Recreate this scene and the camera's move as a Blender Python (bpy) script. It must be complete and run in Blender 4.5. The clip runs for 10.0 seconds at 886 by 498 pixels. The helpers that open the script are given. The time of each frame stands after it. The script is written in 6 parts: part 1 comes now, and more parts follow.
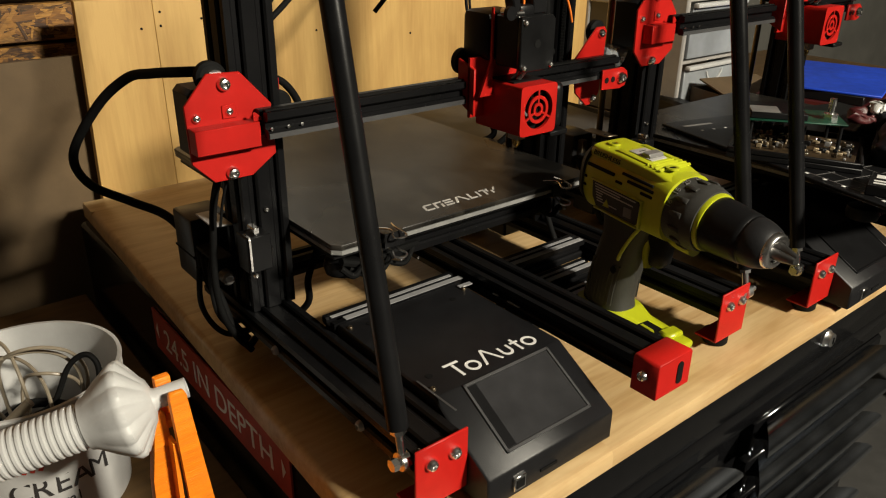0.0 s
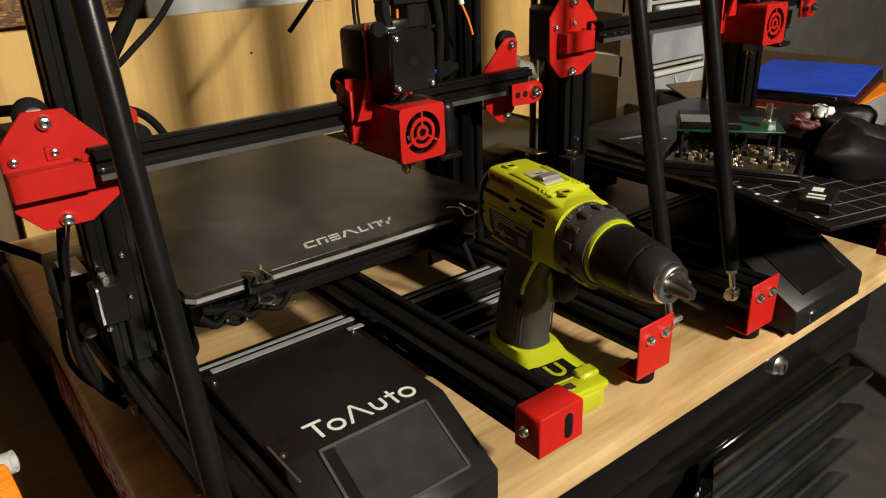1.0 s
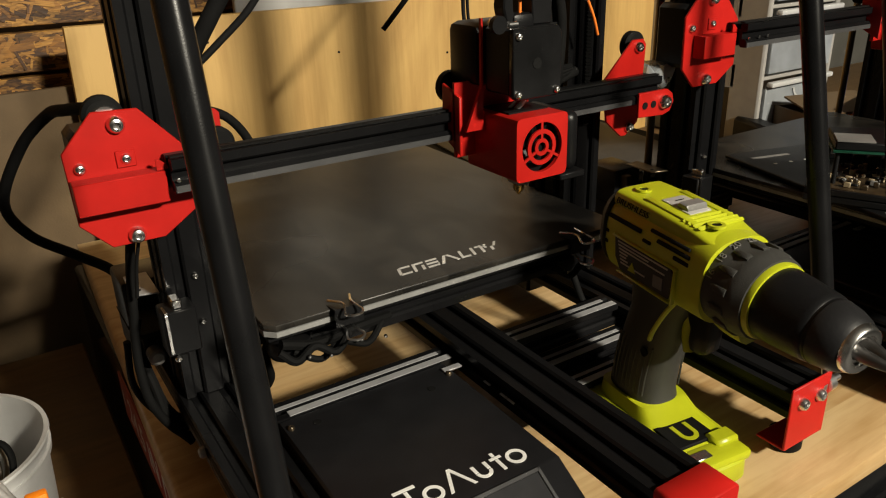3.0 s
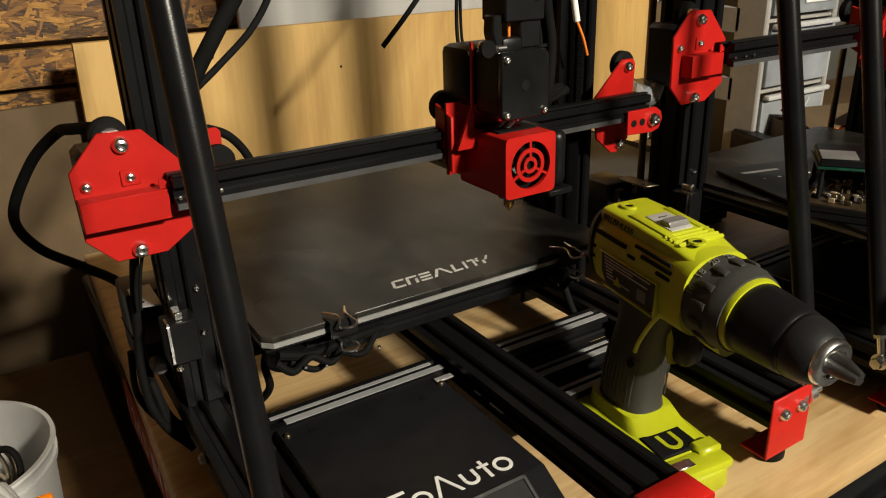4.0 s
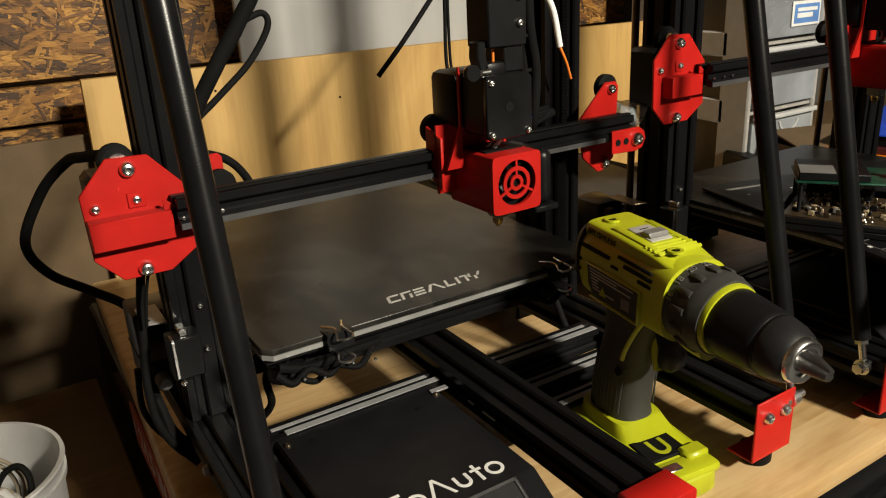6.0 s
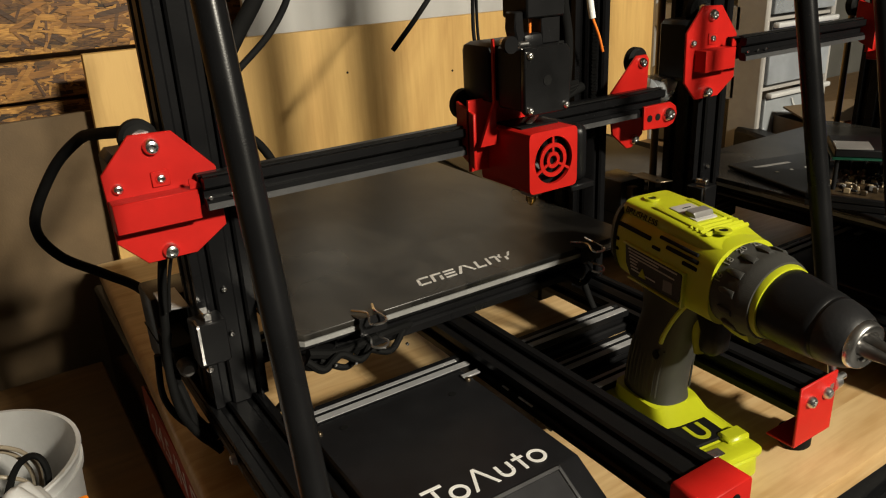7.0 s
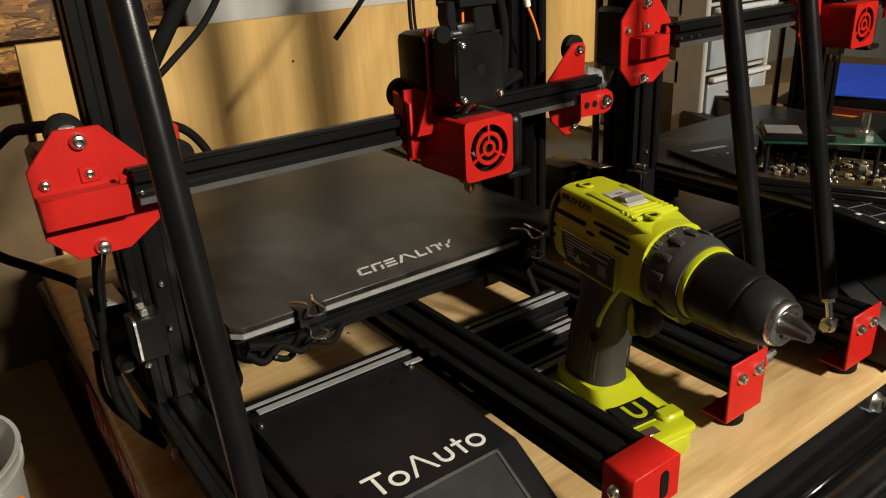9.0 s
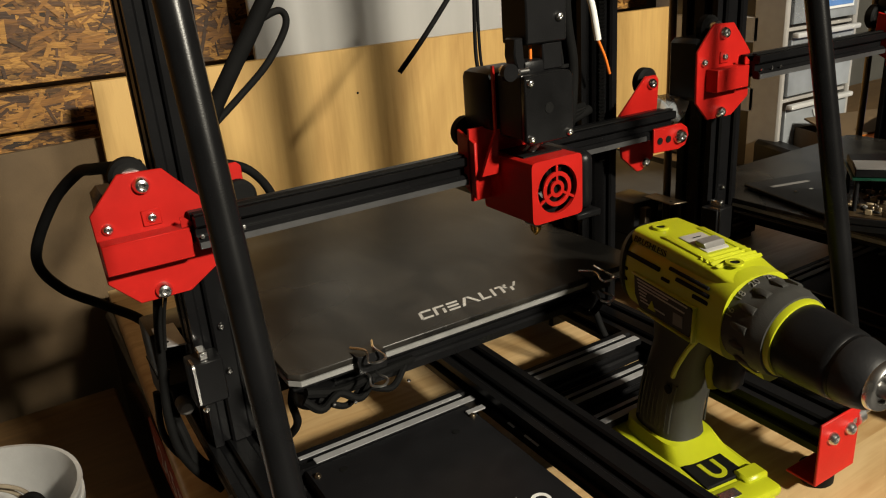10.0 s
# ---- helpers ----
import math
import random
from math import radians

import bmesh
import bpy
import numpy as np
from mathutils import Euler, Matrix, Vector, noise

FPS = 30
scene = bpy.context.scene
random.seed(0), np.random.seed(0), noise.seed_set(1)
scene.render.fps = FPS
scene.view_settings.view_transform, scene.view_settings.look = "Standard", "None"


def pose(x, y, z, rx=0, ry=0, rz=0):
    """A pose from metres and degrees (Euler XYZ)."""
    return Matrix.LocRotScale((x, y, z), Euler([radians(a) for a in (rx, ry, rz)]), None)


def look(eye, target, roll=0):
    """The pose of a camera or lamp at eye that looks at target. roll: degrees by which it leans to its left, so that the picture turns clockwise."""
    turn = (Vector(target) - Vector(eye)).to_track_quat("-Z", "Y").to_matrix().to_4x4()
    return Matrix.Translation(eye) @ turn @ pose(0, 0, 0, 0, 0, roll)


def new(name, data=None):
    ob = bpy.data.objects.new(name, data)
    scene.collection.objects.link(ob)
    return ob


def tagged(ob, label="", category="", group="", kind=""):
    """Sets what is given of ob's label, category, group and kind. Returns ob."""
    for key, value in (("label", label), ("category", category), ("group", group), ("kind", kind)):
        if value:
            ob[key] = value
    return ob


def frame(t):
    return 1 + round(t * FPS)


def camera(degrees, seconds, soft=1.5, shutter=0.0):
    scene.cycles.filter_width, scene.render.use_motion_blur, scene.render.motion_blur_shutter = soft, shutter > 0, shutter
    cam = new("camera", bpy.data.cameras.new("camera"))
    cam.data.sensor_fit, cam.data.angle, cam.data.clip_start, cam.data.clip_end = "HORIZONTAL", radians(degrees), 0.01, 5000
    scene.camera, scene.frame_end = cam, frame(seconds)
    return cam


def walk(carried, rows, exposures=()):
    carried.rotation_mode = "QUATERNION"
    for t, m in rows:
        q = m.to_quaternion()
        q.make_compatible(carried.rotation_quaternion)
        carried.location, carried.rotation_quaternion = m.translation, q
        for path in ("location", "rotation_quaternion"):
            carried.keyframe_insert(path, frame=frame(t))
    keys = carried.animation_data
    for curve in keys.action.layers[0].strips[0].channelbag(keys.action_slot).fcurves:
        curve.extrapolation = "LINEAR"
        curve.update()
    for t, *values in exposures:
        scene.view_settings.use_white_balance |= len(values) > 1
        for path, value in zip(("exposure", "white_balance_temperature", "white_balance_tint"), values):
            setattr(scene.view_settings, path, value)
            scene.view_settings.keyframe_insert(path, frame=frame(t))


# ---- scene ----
cam = camera(61.1, 10.0, soft=1.15)
PATH = [
    (0, (-0.013, -0.023, 1.38), (1.141, 1.388, 0.557), 0.7),
    (0.5, (0.015, -0.024, 1.385), (1.184, 1.378, 0.569), -0.1),
    (1, (0.116, -0.044, 1.373), (1.235, 1.412, 0.58), -2.2),
    (1.5, (0.171, -0.019, 1.347), (1.233, 1.485, 0.567), -2.8),
    (2, (0.139, 0.007, 1.348), (1.161, 1.531, 0.551), -2.2),
    (2.5, (0.137, 0.039, 1.345), (1.144, 1.573, 0.55), -1.8),
    (2.7, (0.14, 0.045, 1.35), (1.13, 1.593, 0.561), -1.9),
    (4, (0.141, 0.025, 1.37), (1.108, 1.603, 0.611), -1.9),
    (4.5, (0.146, 0.01, 1.374), (1.115, 1.595, 0.633), -2.3),
    (5, (0.154, 0.001, 1.369), (1.133, 1.595, 0.662), -2.8),
    (5.5, (0.138, -0.012, 1.383), (1.124, 1.586, 0.696), -3.4),
    (6, (0.135, -0.003, 1.368), (1.108, 1.605, 0.686), -3.1),
    (6.2, (0.126, 0.008, 1.365), (1.09, 1.62, 0.677), -2.9),
    (7.5, (0.119, 0.033, 1.362), (1.12, 1.589, 0.602), -3.2),
    (8, (0.135, 0.015, 1.357), (1.148, 1.561, 0.592), -3.2),
    (8.5, (0.151, 0.008, 1.359), (1.184, 1.542, 0.598), -3.4),
    (9, (0.131, 0.019, 1.366), (1.188, 1.529, 0.591), -3.1),
    (9.5, (0.083, 0.044, 1.351), (1.121, 1.585, 0.612), -3.2),
    (10, (0.144, 0.04, 1.372), (1.08, 1.659, 0.663), -4.4),
]
walk(cam, [(t, look(eye, target, roll)) for t, eye, target, roll in PATH])

# ---- light ----
world = bpy.data.worlds.new("room_air")
scene.world = world
world.use_nodes = True
world.node_tree.nodes["Background"].inputs[0].default_value = (0.008, 0.0075, 0.007, 1)
world.node_tree.nodes["Background"].inputs[1].default_value = 1.0
scene.view_settings.exposure = 0.0


def area_lamp(name, eye, target, size, size_y, watts, colour):
    data = bpy.data.lights.new(name, "AREA")
    data.shape, data.size, data.size_y, data.energy, data.color = "RECTANGLE", size, size_y, watts, colour
    ob = new(name, data)
    ob.matrix_world = look(eye, target)
    return ob


WARM = (1.0, 0.92, 0.75)
area_lamp("ceiling_lamp_front", (1.01, -2.07, 2.63), (0.45, 0.50, 1.05), 0.32, 0.14, 158, WARM)

# ---- materials ----
def material(name, colour, rough=0.5, metal=0.0, grain=0.15, scale=60.0, bump=0.1, bump_scale=400.0, stain=0.12, coat=0.0, stretch=(1, 1, 1), rough_var=0.1, spec=0.5):
    m = bpy.data.materials.new(name)
    m.use_nodes = True
    t = m.node_tree
    b = t.nodes["Principled BSDF"]
    co = t.nodes.new("ShaderNodeTexCoord")
    mp = t.nodes.new("ShaderNodeMapping")
    mp.inputs["Scale"].default_value = stretch
    t.links.new(co.outputs["Object"], mp.inputs["Vector"])
    n1, n2, n3 = (t.nodes.new("ShaderNodeTexNoise") for _ in range(3))
    for n, s, d in ((n1, scale, 6), (n2, scale / 9, 3), (n3, bump_scale, 2)):
        n.inputs["Scale"].default_value, n.inputs["Detail"].default_value = s, d
        t.links.new(mp.outputs[0], n.inputs["Vector"])
    hsv = t.nodes.new("ShaderNodeHueSaturation")
    hsv.inputs["Color"].default_value = (*colour, 1)
    a = t.nodes.new("ShaderNodeMapRange")
    a.inputs["From Min"].default_value, a.inputs["From Max"].default_value = 0.3, 0.7
    a.inputs["To Min"].default_value, a.inputs["To Max"].default_value = 1 - grain, 1 + grain
    c = t.nodes.new("ShaderNodeMapRange")
    c.inputs["From Min"].default_value, c.inputs["From Max"].default_value = 0.3, 0.7
    c.inputs["To Min"].default_value, c.inputs["To Max"].default_value = 1 - stain, 1 + stain
    mul = t.nodes.new("ShaderNodeMath")
    mul.operation = "MULTIPLY"
    t.links.new(n1.outputs["Fac"], a.inputs["Value"])
    t.links.new(n2.outputs["Fac"], c.inputs["Value"])
    t.links.new(a.outputs[0], mul.inputs[0])
    t.links.new(c.outputs[0], mul.inputs[1])
    t.links.new(mul.outputs[0], hsv.inputs["Value"])
    t.links.new(hsv.outputs[0], b.inputs["Base Color"])
    r = t.nodes.new("ShaderNodeMapRange")
    r.inputs["From Min"].default_value, r.inputs["From Max"].default_value = 0.3, 0.7
    r.inputs["To Min"].default_value, r.inputs["To Max"].default_value = max(0.02, rough - rough_var), min(1, rough + rough_var)
    t.links.new(n2.outputs["Fac"], r.inputs["Value"])
    t.links.new(r.outputs[0], b.inputs["Roughness"])
    bp = t.nodes.new("ShaderNodeBump")
    bp.inputs["Strength"].default_value, bp.inputs["Distance"].default_value = bump, 0.001
    t.links.new(n3.outputs["Fac"], bp.inputs["Height"])
    t.links.new(bp.outputs[0], b.inputs["Normal"])
    b.inputs["Metallic"].default_value = metal
    b.inputs["Coat Weight"].default_value = coat
    b.inputs["Specular IOR Level"].default_value = spec
    return m


def wood(name, light, dark, along, ring=9.0, rough=0.45, bands=0.0, figured=0.62):
    """Sawn wood: long streaks along one axis, soft darker figure, a little gloss."""
    m = bpy.data.materials.new(name)
    m.use_nodes = True
    t = m.node_tree
    b = t.nodes["Principled BSDF"]
    co = t.nodes.new("ShaderNodeTexCoord")
    streak = {"x": (0.9, 14, 14), "y": (14, 0.9, 14), "z": (14, 14, 0.9)}[along]
    mp, mp2 = t.nodes.new("ShaderNodeMapping"), t.nodes.new("ShaderNodeMapping")
    mp.inputs["Scale"].default_value = streak
    mp2.inputs["Scale"].default_value = [s ** 0.5 for s in streak]
    fine, figure, bump = (t.nodes.new("ShaderNodeTexNoise") for _ in range(3))
    fine.inputs["Scale"].default_value, fine.inputs["Detail"].default_value, fine.inputs["Distortion"].default_value = 14, 8, 0.4
    figure.inputs["Scale"].default_value, figure.inputs["Detail"].default_value, figure.inputs["Distortion"].default_value = ring * 0.35, 4, 1.4
    bump.inputs["Scale"].default_value, bump.inputs["Detail"].default_value = 60, 4
    for mpp, n in ((mp, fine), (mp2, figure), (mp, bump)):
        t.links.new(mpp.outputs[0], n.inputs["Vector"])
    for mpp in (mp, mp2):
        t.links.new(co.outputs["Object"], mpp.inputs["Vector"])
    mix = t.nodes.new("ShaderNodeMix")
    mix.data_type = "FLOAT"
    mix.inputs[0].default_value = figured
    t.links.new(fine.outputs["Fac"], mix.inputs[2])
    t.links.new(figure.outputs["Fac"], mix.inputs[3])
    ramp = t.nodes.new("ShaderNodeValToRGB")
    ramp.color_ramp.elements[0].position, ramp.color_ramp.elements[1].position = 0.34, 0.60
    ramp.color_ramp.elements[0].color, ramp.color_ramp.elements[1].color = (*dark, 1), (*light, 1)
    t.links.new(mix.outputs[0], ramp.inputs[0])
    info = t.nodes.new("ShaderNodeObjectInfo")
    tone = t.nodes.new("ShaderNodeMapRange")
    tone.inputs["To Min"].default_value, tone.inputs["To Max"].default_value = 1 - bands, 1 + bands
    t.links.new(info.outputs["Random"], tone.inputs["Value"])
    hsv = t.nodes.new("ShaderNodeHueSaturation")
    t.links.new(tone.outputs[0], hsv.inputs["Value"])
    t.links.new(ramp.outputs[0], hsv.inputs["Color"])
    t.links.new(hsv.outputs[0], b.inputs["Base Color"])
    shift = t.nodes.new("ShaderNodeVectorMath")
    shift.operation = "MULTIPLY_ADD"
    shift.inputs[1].default_value = (bands * 40, bands * 60, bands * 20)
    t.links.new(info.outputs["Random"], shift.inputs[0])
    t.links.new(co.outputs["Object"], shift.inputs[2])
    for mpp in (mp, mp2):
        t.links.new(shift.outputs[0], mpp.inputs["Vector"])
    bp = t.nodes.new("ShaderNodeBump")
    bp.inputs["Strength"].default_value, bp.inputs["Distance"].default_value = 0.12, 0.001
    t.links.new(bump.outputs["Fac"], bp.inputs["Height"])
    t.links.new(bp.outputs[0], b.inputs["Normal"])
    b.inputs["Roughness"].default_value = rough
    return m


def strand_board(name):
    """Pressed strand board: overlapping fibrous flakes of several browns, with dark gaps between them."""
    m = bpy.data.materials.new(name)
    m.use_nodes = True
    t = m.node_tree
    b = t.nodes["Principled BSDF"]
    co = t.nodes.new("ShaderNodeTexCoord")
    layers = []
    for turn, sc in ((12, (26, 26, 95)), (64, (28, 28, 110)), (-38, (32, 32, 120))):
        mp = t.nodes.new("ShaderNodeMapping")
        mp.inputs["Rotation"].default_value, mp.inputs["Scale"].default_value = (0, radians(turn), 0), sc
        t.links.new(co.outputs["Object"], mp.inputs["Vector"])
        nz = t.nodes.new("ShaderNodeTexNoise")
        nz.inputs["Scale"].default_value, nz.inputs["Detail"].default_value = 0.7, 4
        t.links.new(mp.outputs[0], nz.inputs["Vector"])
        warp = t.nodes.new("ShaderNodeVectorMath")
        warp.operation = "MULTIPLY_ADD"
        warp.inputs[1].default_value = (1.5, 1.5, 1.5)
        t.links.new(nz.outputs["Color"], warp.inputs[0])
        t.links.new(mp.outputs[0], warp.inputs[2])
        v = t.nodes.new("ShaderNodeTexVoronoi")
        v.inputs["Scale"].default_value = 1.0
        t.links.new(warp.outputs[0], v.inputs["Vector"])
        sep = t.nodes.new("ShaderNodeSeparateColor")
        t.links.new(v.outputs["Color"], sep.inputs[0])
        fib = t.nodes.new("ShaderNodeTexNoise")
        fib.inputs["Scale"].default_value, fib.inputs["Detail"].default_value = 4.5, 8
        t.links.new(mp.outputs[0], fib.inputs["Vector"])
        layers.append((sep.outputs[0], sep.outputs[1], fib.outputs["Fac"]))
    # the flake with the highest second value lies on top
    tone, fibre, height = layers[0][0], layers[0][2], layers[0][1]
    for nt, nh, nf in layers[1:]:
        gt = t.nodes.new("ShaderNodeMath")
        gt.operation = "GREATER_THAN"
        t.links.new(nh, gt.inputs[0])
        t.links.new(height, gt.inputs[1])
        outs = []
        for old, fresh in ((tone, nt), (fibre, nf), (height, nh)):
            mx = t.nodes.new("ShaderNodeMix")
            t.links.new(gt.outputs[0], mx.inputs[0])
            t.links.new(old, mx.inputs[2])
            t.links.new(fresh, mx.inputs[3])
            outs.append(mx.outputs[0])
        tone, fibre, height = outs
    mix = t.nodes.new("ShaderNodeMix")
    mix.inputs[0].default_value = 0.62
    t.links.new(tone, mix.inputs[2])
    t.links.new(fibre, mix.inputs[3])
    ramp = t.nodes.new("ShaderNodeValToRGB")
    e = ramp.color_ramp.elements
    e[0].position, e[0].color = 0.24, (0.035, 0.013, 0.003, 1)
    e[1].position, e[1].color = 0.70, (0.50, 0.25, 0.052, 1)
    e.new(0.44).color = (0.15, 0.066, 0.013, 1)
    t.links.new(mix.outputs[0], ramp.inputs[0])
    gap = t.nodes.new("ShaderNodeMapRange")
    gap.inputs["From Min"].default_value, gap.inputs["From Max"].default_value = 0.34, 0.60
    gap.inputs["To Min"].default_value, gap.inputs["To Max"].default_value = 0.12, 1.0
    t.links.new(height, gap.inputs["Value"])
    hsv = t.nodes.new("ShaderNodeHueSaturation")
    t.links.new(ramp.outputs[0], hsv.inputs["Color"])
    t.links.new(gap.outputs[0], hsv.inputs["Value"])
    t.links.new(hsv.outputs[0], b.inputs["Base Color"])
    bp = t.nodes.new("ShaderNodeBump")
    bp.inputs["Strength"].default_value, bp.inputs["Distance"].default_value = 0.8, 0.002
    t.links.new(height, bp.inputs["Height"])
    t.links.new(bp.outputs[0], b.inputs["Normal"])
    b.inputs["Roughness"].default_value = 0.65
    return m


def flake_wood(name):
    """Pale to dark brown flakes, one tone each, with fine fibre."""
    m = bpy.data.materials.new(name)
    m.use_nodes = True
    t = m.node_tree
    b = t.nodes["Principled BSDF"]
    geo, co = t.nodes.new("ShaderNodeNewGeometry"), t.nodes.new("ShaderNodeTexCoord")
    ramp = t.nodes.new("ShaderNodeValToRGB")
    e = ramp.color_ramp.elements
    e[0].position, e[0].color = 0.0, (0.040, 0.016, 0.004, 1)
    e[1].position, e[1].color = 1.0, (0.41, 0.20, 0.036, 1)
    e.new(0.30).color = (0.11, 0.042, 0.006, 1)
    e.new(0.68).color = (0.27, 0.115, 0.017, 1)
    t.links.new(geo.outputs["Random Per Island"], ramp.inputs[0])
    mp, nz = t.nodes.new("ShaderNodeMapping"), t.nodes.new("ShaderNodeTexNoise")
    mp.inputs["Scale"].default_value = (60, 60, 420)
    nz.inputs["Scale"].default_value, nz.inputs["Detail"].default_value = 1.0, 5
    t.links.new(co.outputs["Object"], mp.inputs["Vector"])
    t.links.new(mp.outputs[0], nz.inputs["Vector"])
    val = t.nodes.new("ShaderNodeMapRange")
    val.inputs["From Min"].default_value, val.inputs["From Max"].default_value = 0.3, 0.7
    val.inputs["To Min"].default_value, val.inputs["To Max"].default_value = 0.62, 1.2
    hsv = t.nodes.new("ShaderNodeHueSaturation")
    t.links.new(nz.outputs["Fac"], val.inputs["Value"])
    t.links.new(val.outputs[0], hsv.inputs["Value"])
    t.links.new(ramp.outputs[0], hsv.inputs["Color"])
    t.links.new(hsv.outputs[0], b.inputs["Base Color"])
    bp = t.nodes.new("ShaderNodeBump")
    bp.inputs["Strength"].default_value, bp.inputs["Distance"].default_value = 0.4, 0.001
    t.links.new(nz.outputs["Fac"], bp.inputs["Height"])
    t.links.new(bp.outputs[0], b.inputs["Normal"])
    b.inputs["Roughness"].default_value = 0.6
    return m


def smudged(name):
    """Black coated glass with hazy wiped patches and a few scratches."""
    m = material(name, (0.0095, 0.009, 0.008), 0.30, 0.0, grain=0.2, scale=40, stain=0.3, bump=0.06, bump_scale=3000, rough_var=0.08, spec=0.28)
    t = m.node_tree
    b = t.nodes["Principled BSDF"]
    co, mp = t.nodes.new("ShaderNodeTexCoord"), t.nodes.new("ShaderNodeMapping")
    mp.inputs["Scale"].default_value, mp.inputs["Rotation"].default_value = (16, 7, 1), (0, 0, radians(24))
    nz = t.nodes.new("ShaderNodeTexNoise")
    nz.inputs["Scale"].default_value, nz.inputs["Detail"].default_value, nz.inputs["Distortion"].default_value = 1.0, 7, 1.6
    t.links.new(co.outputs["Object"], mp.inputs["Vector"])
    t.links.new(mp.outputs[0], nz.inputs["Vector"])
    ramp = t.nodes.new("ShaderNodeValToRGB")
    ramp.color_ramp.elements[0].position, ramp.color_ramp.elements[1].position = 0.40, 0.72
    ramp.color_ramp.elements[0].color, ramp.color_ramp.elements[1].color = (0.0050, 0.0048, 0.0045, 1), (0.030, 0.027, 0.023, 1)
    t.links.new(nz.outputs["Fac"], ramp.inputs[0])
    t.links.new(ramp.outputs[0], b.inputs["Base Color"])
    return m


BLACK = material("black_anodised_aluminium", (0.0055, 0.0055, 0.006), 0.32, 0.0, grain=0.1, bump=0.05, spec=0.14)
SATIN = material("satin_grey_aluminium", (0.34, 0.34, 0.35), 0.40, 0.25)
TUBE = material("black_painted_tube", (0.006, 0.006, 0.0065), 0.28, 0.0, bump=0.04, bump_scale=1500, spec=0.22)
STEEL = material("black_steel_sheet", (0.008, 0.008, 0.009), 0.42, 0.0, bump=0.15, bump_scale=1800, spec=0.35)
RED = material("red_powder_coat", (0.40, 0.011, 0.008), 0.40, 0.0, grain=0.08, bump=0.15, bump_scale=2500, stain=0.15, spec=0.22)
GLASS = smudged("black_textured_glass")
EDGE = material("bare_glass_edge", (0.24, 0.24, 0.235), 0.25, 0.1)
SCREEN = material("dark_glossy_display", (0.030, 0.030, 0.032), 0.16, 0.0, bump=0.02, rough_var=0.06, stain=0.3)
WHITE = material("white_print", (0.72, 0.72, 0.70), 0.5, grain=0.06)
WORNWHITE = material("worn_grey_print", (0.50, 0.49, 0.47), 0.5, grain=0.15, scale=300, stain=0.2)
CHROME = material("polished_steel", (0.78, 0.77, 0.76), 0.24, 1.0, bump=0.03)
HANDLE = material("polished_steel_handle", (0.46, 0.49, 0.54), 0.20, 1.0, grain=0.04, stain=0.10, bump=0.02, rough_var=0.06)
SCREWSTEEL = material("oily_screw_steel", (0.16, 0.125, 0.085), 0.38, 0.9, stain=0.3)
BRASS = material("brass", (0.6, 0.38, 0.12), 0.3, 1.0)
PLASTIC = material("black_plastic", (0.0065, 0.0065, 0.007), 0.36, bump=0.12, bump_scale=1200, spec=0.18)
SCUFFED = material("scuffed_black_plastic", (0.009, 0.009, 0.0095), 0.34, grain=0.4, scale=35, stain=0.5, bump=0.12, bump_scale=900, rough_var=0.12, spec=0.3)
RUBBER = material("black_rubber", (0.006, 0.006, 0.006), 0.7, bump=0.15, spec=0.10)
LOOM = material("braided_black_sleeve", (0.006, 0.006, 0.006), 0.75, bump=0.3, bump_scale=1100, spec=0.06)
LIME = material("lime_green_plastic", (0.40, 0.43, 0.012), 0.38, grain=0.06, bump=0.10, bump_scale=1800, stain=0.1)
GREYRUB = material("dark_grey_overmould", (0.026, 0.0255, 0.023), 0.58, bump=0.3, bump_scale=1800)
PALEGREY = material("pale_grey_plastic", (0.42, 0.41, 0.39), 0.45)
GREYPL = material("grey_plastic", (0.16, 0.155, 0.15), 0.45)
TOPWOOD = wood("varnished_bench_wood", (0.565, 0.400, 0.205), (0.37, 0.222, 0.088), "x", ring=15, rough=0.38, bands=0.07, figured=0.66)
PLY = wood("plywood_sheet", (0.57, 0.362, 0.122), (0.41, 0.238, 0.072), "z", ring=6, rough=0.55, bands=0.05, figured=0.74)
OSB = strand_board("strand_board")
DARKWOOD = material("dark_brown_board", (0.11, 0.062, 0.022), 0.6, scale=14, stain=0.25, grain=0.2, bump=0.2, stretch=(1, 8, 8))
DULL = material("dull_grey_edge", (0.06, 0.06, 0.062), 0.4, 0.2)
CARD = material("brown_cardboard", (0.115, 0.075, 0.037), 0.8, scale=20, stain=0.18, bump=0.2)
GREYPANEL = material("pale_grey_sheet", (0.40, 0.395, 0.385), 0.5, scale=8, grain=0.08, stain=0.1, stretch=(3, 1, 0.3))
DULLPLATE = material("dull_steel_plate", (0.055, 0.052, 0.048), 0.55, 0.3, scale=30, stain=0.35, grain=0.2)
WALLGREY = material("dark_grey_wall_paint", (0.085, 0.082, 0.072), 0.75, scale=12, stain=0.1)
CEIL = material("grey_ceiling_paint", (0.22, 0.21, 0.19), 0.9)
CONCRETE = material("grey_concrete", (0.055, 0.053, 0.050), 0.8, scale=15, grain=0.2, stain=0.2, bump=0.4, bump_scale=120)
GLOSSBLACK = material("gloss_black_enamel", (0.004, 0.004, 0.0045), 0.12, bump=0.06, bump_scale=90, rough_var=0.06, spec=0.26)
REDLABEL = material("red_sticker", (0.34, 0.035, 0.018), 0.5)
REDINK = material("red_print", (0.45, 0.03, 0.015), 0.5)
TUBWHITE = material("white_tub_plastic", (0.47, 0.47, 0.465), 0.4, grain=0.05, stain=0.08)
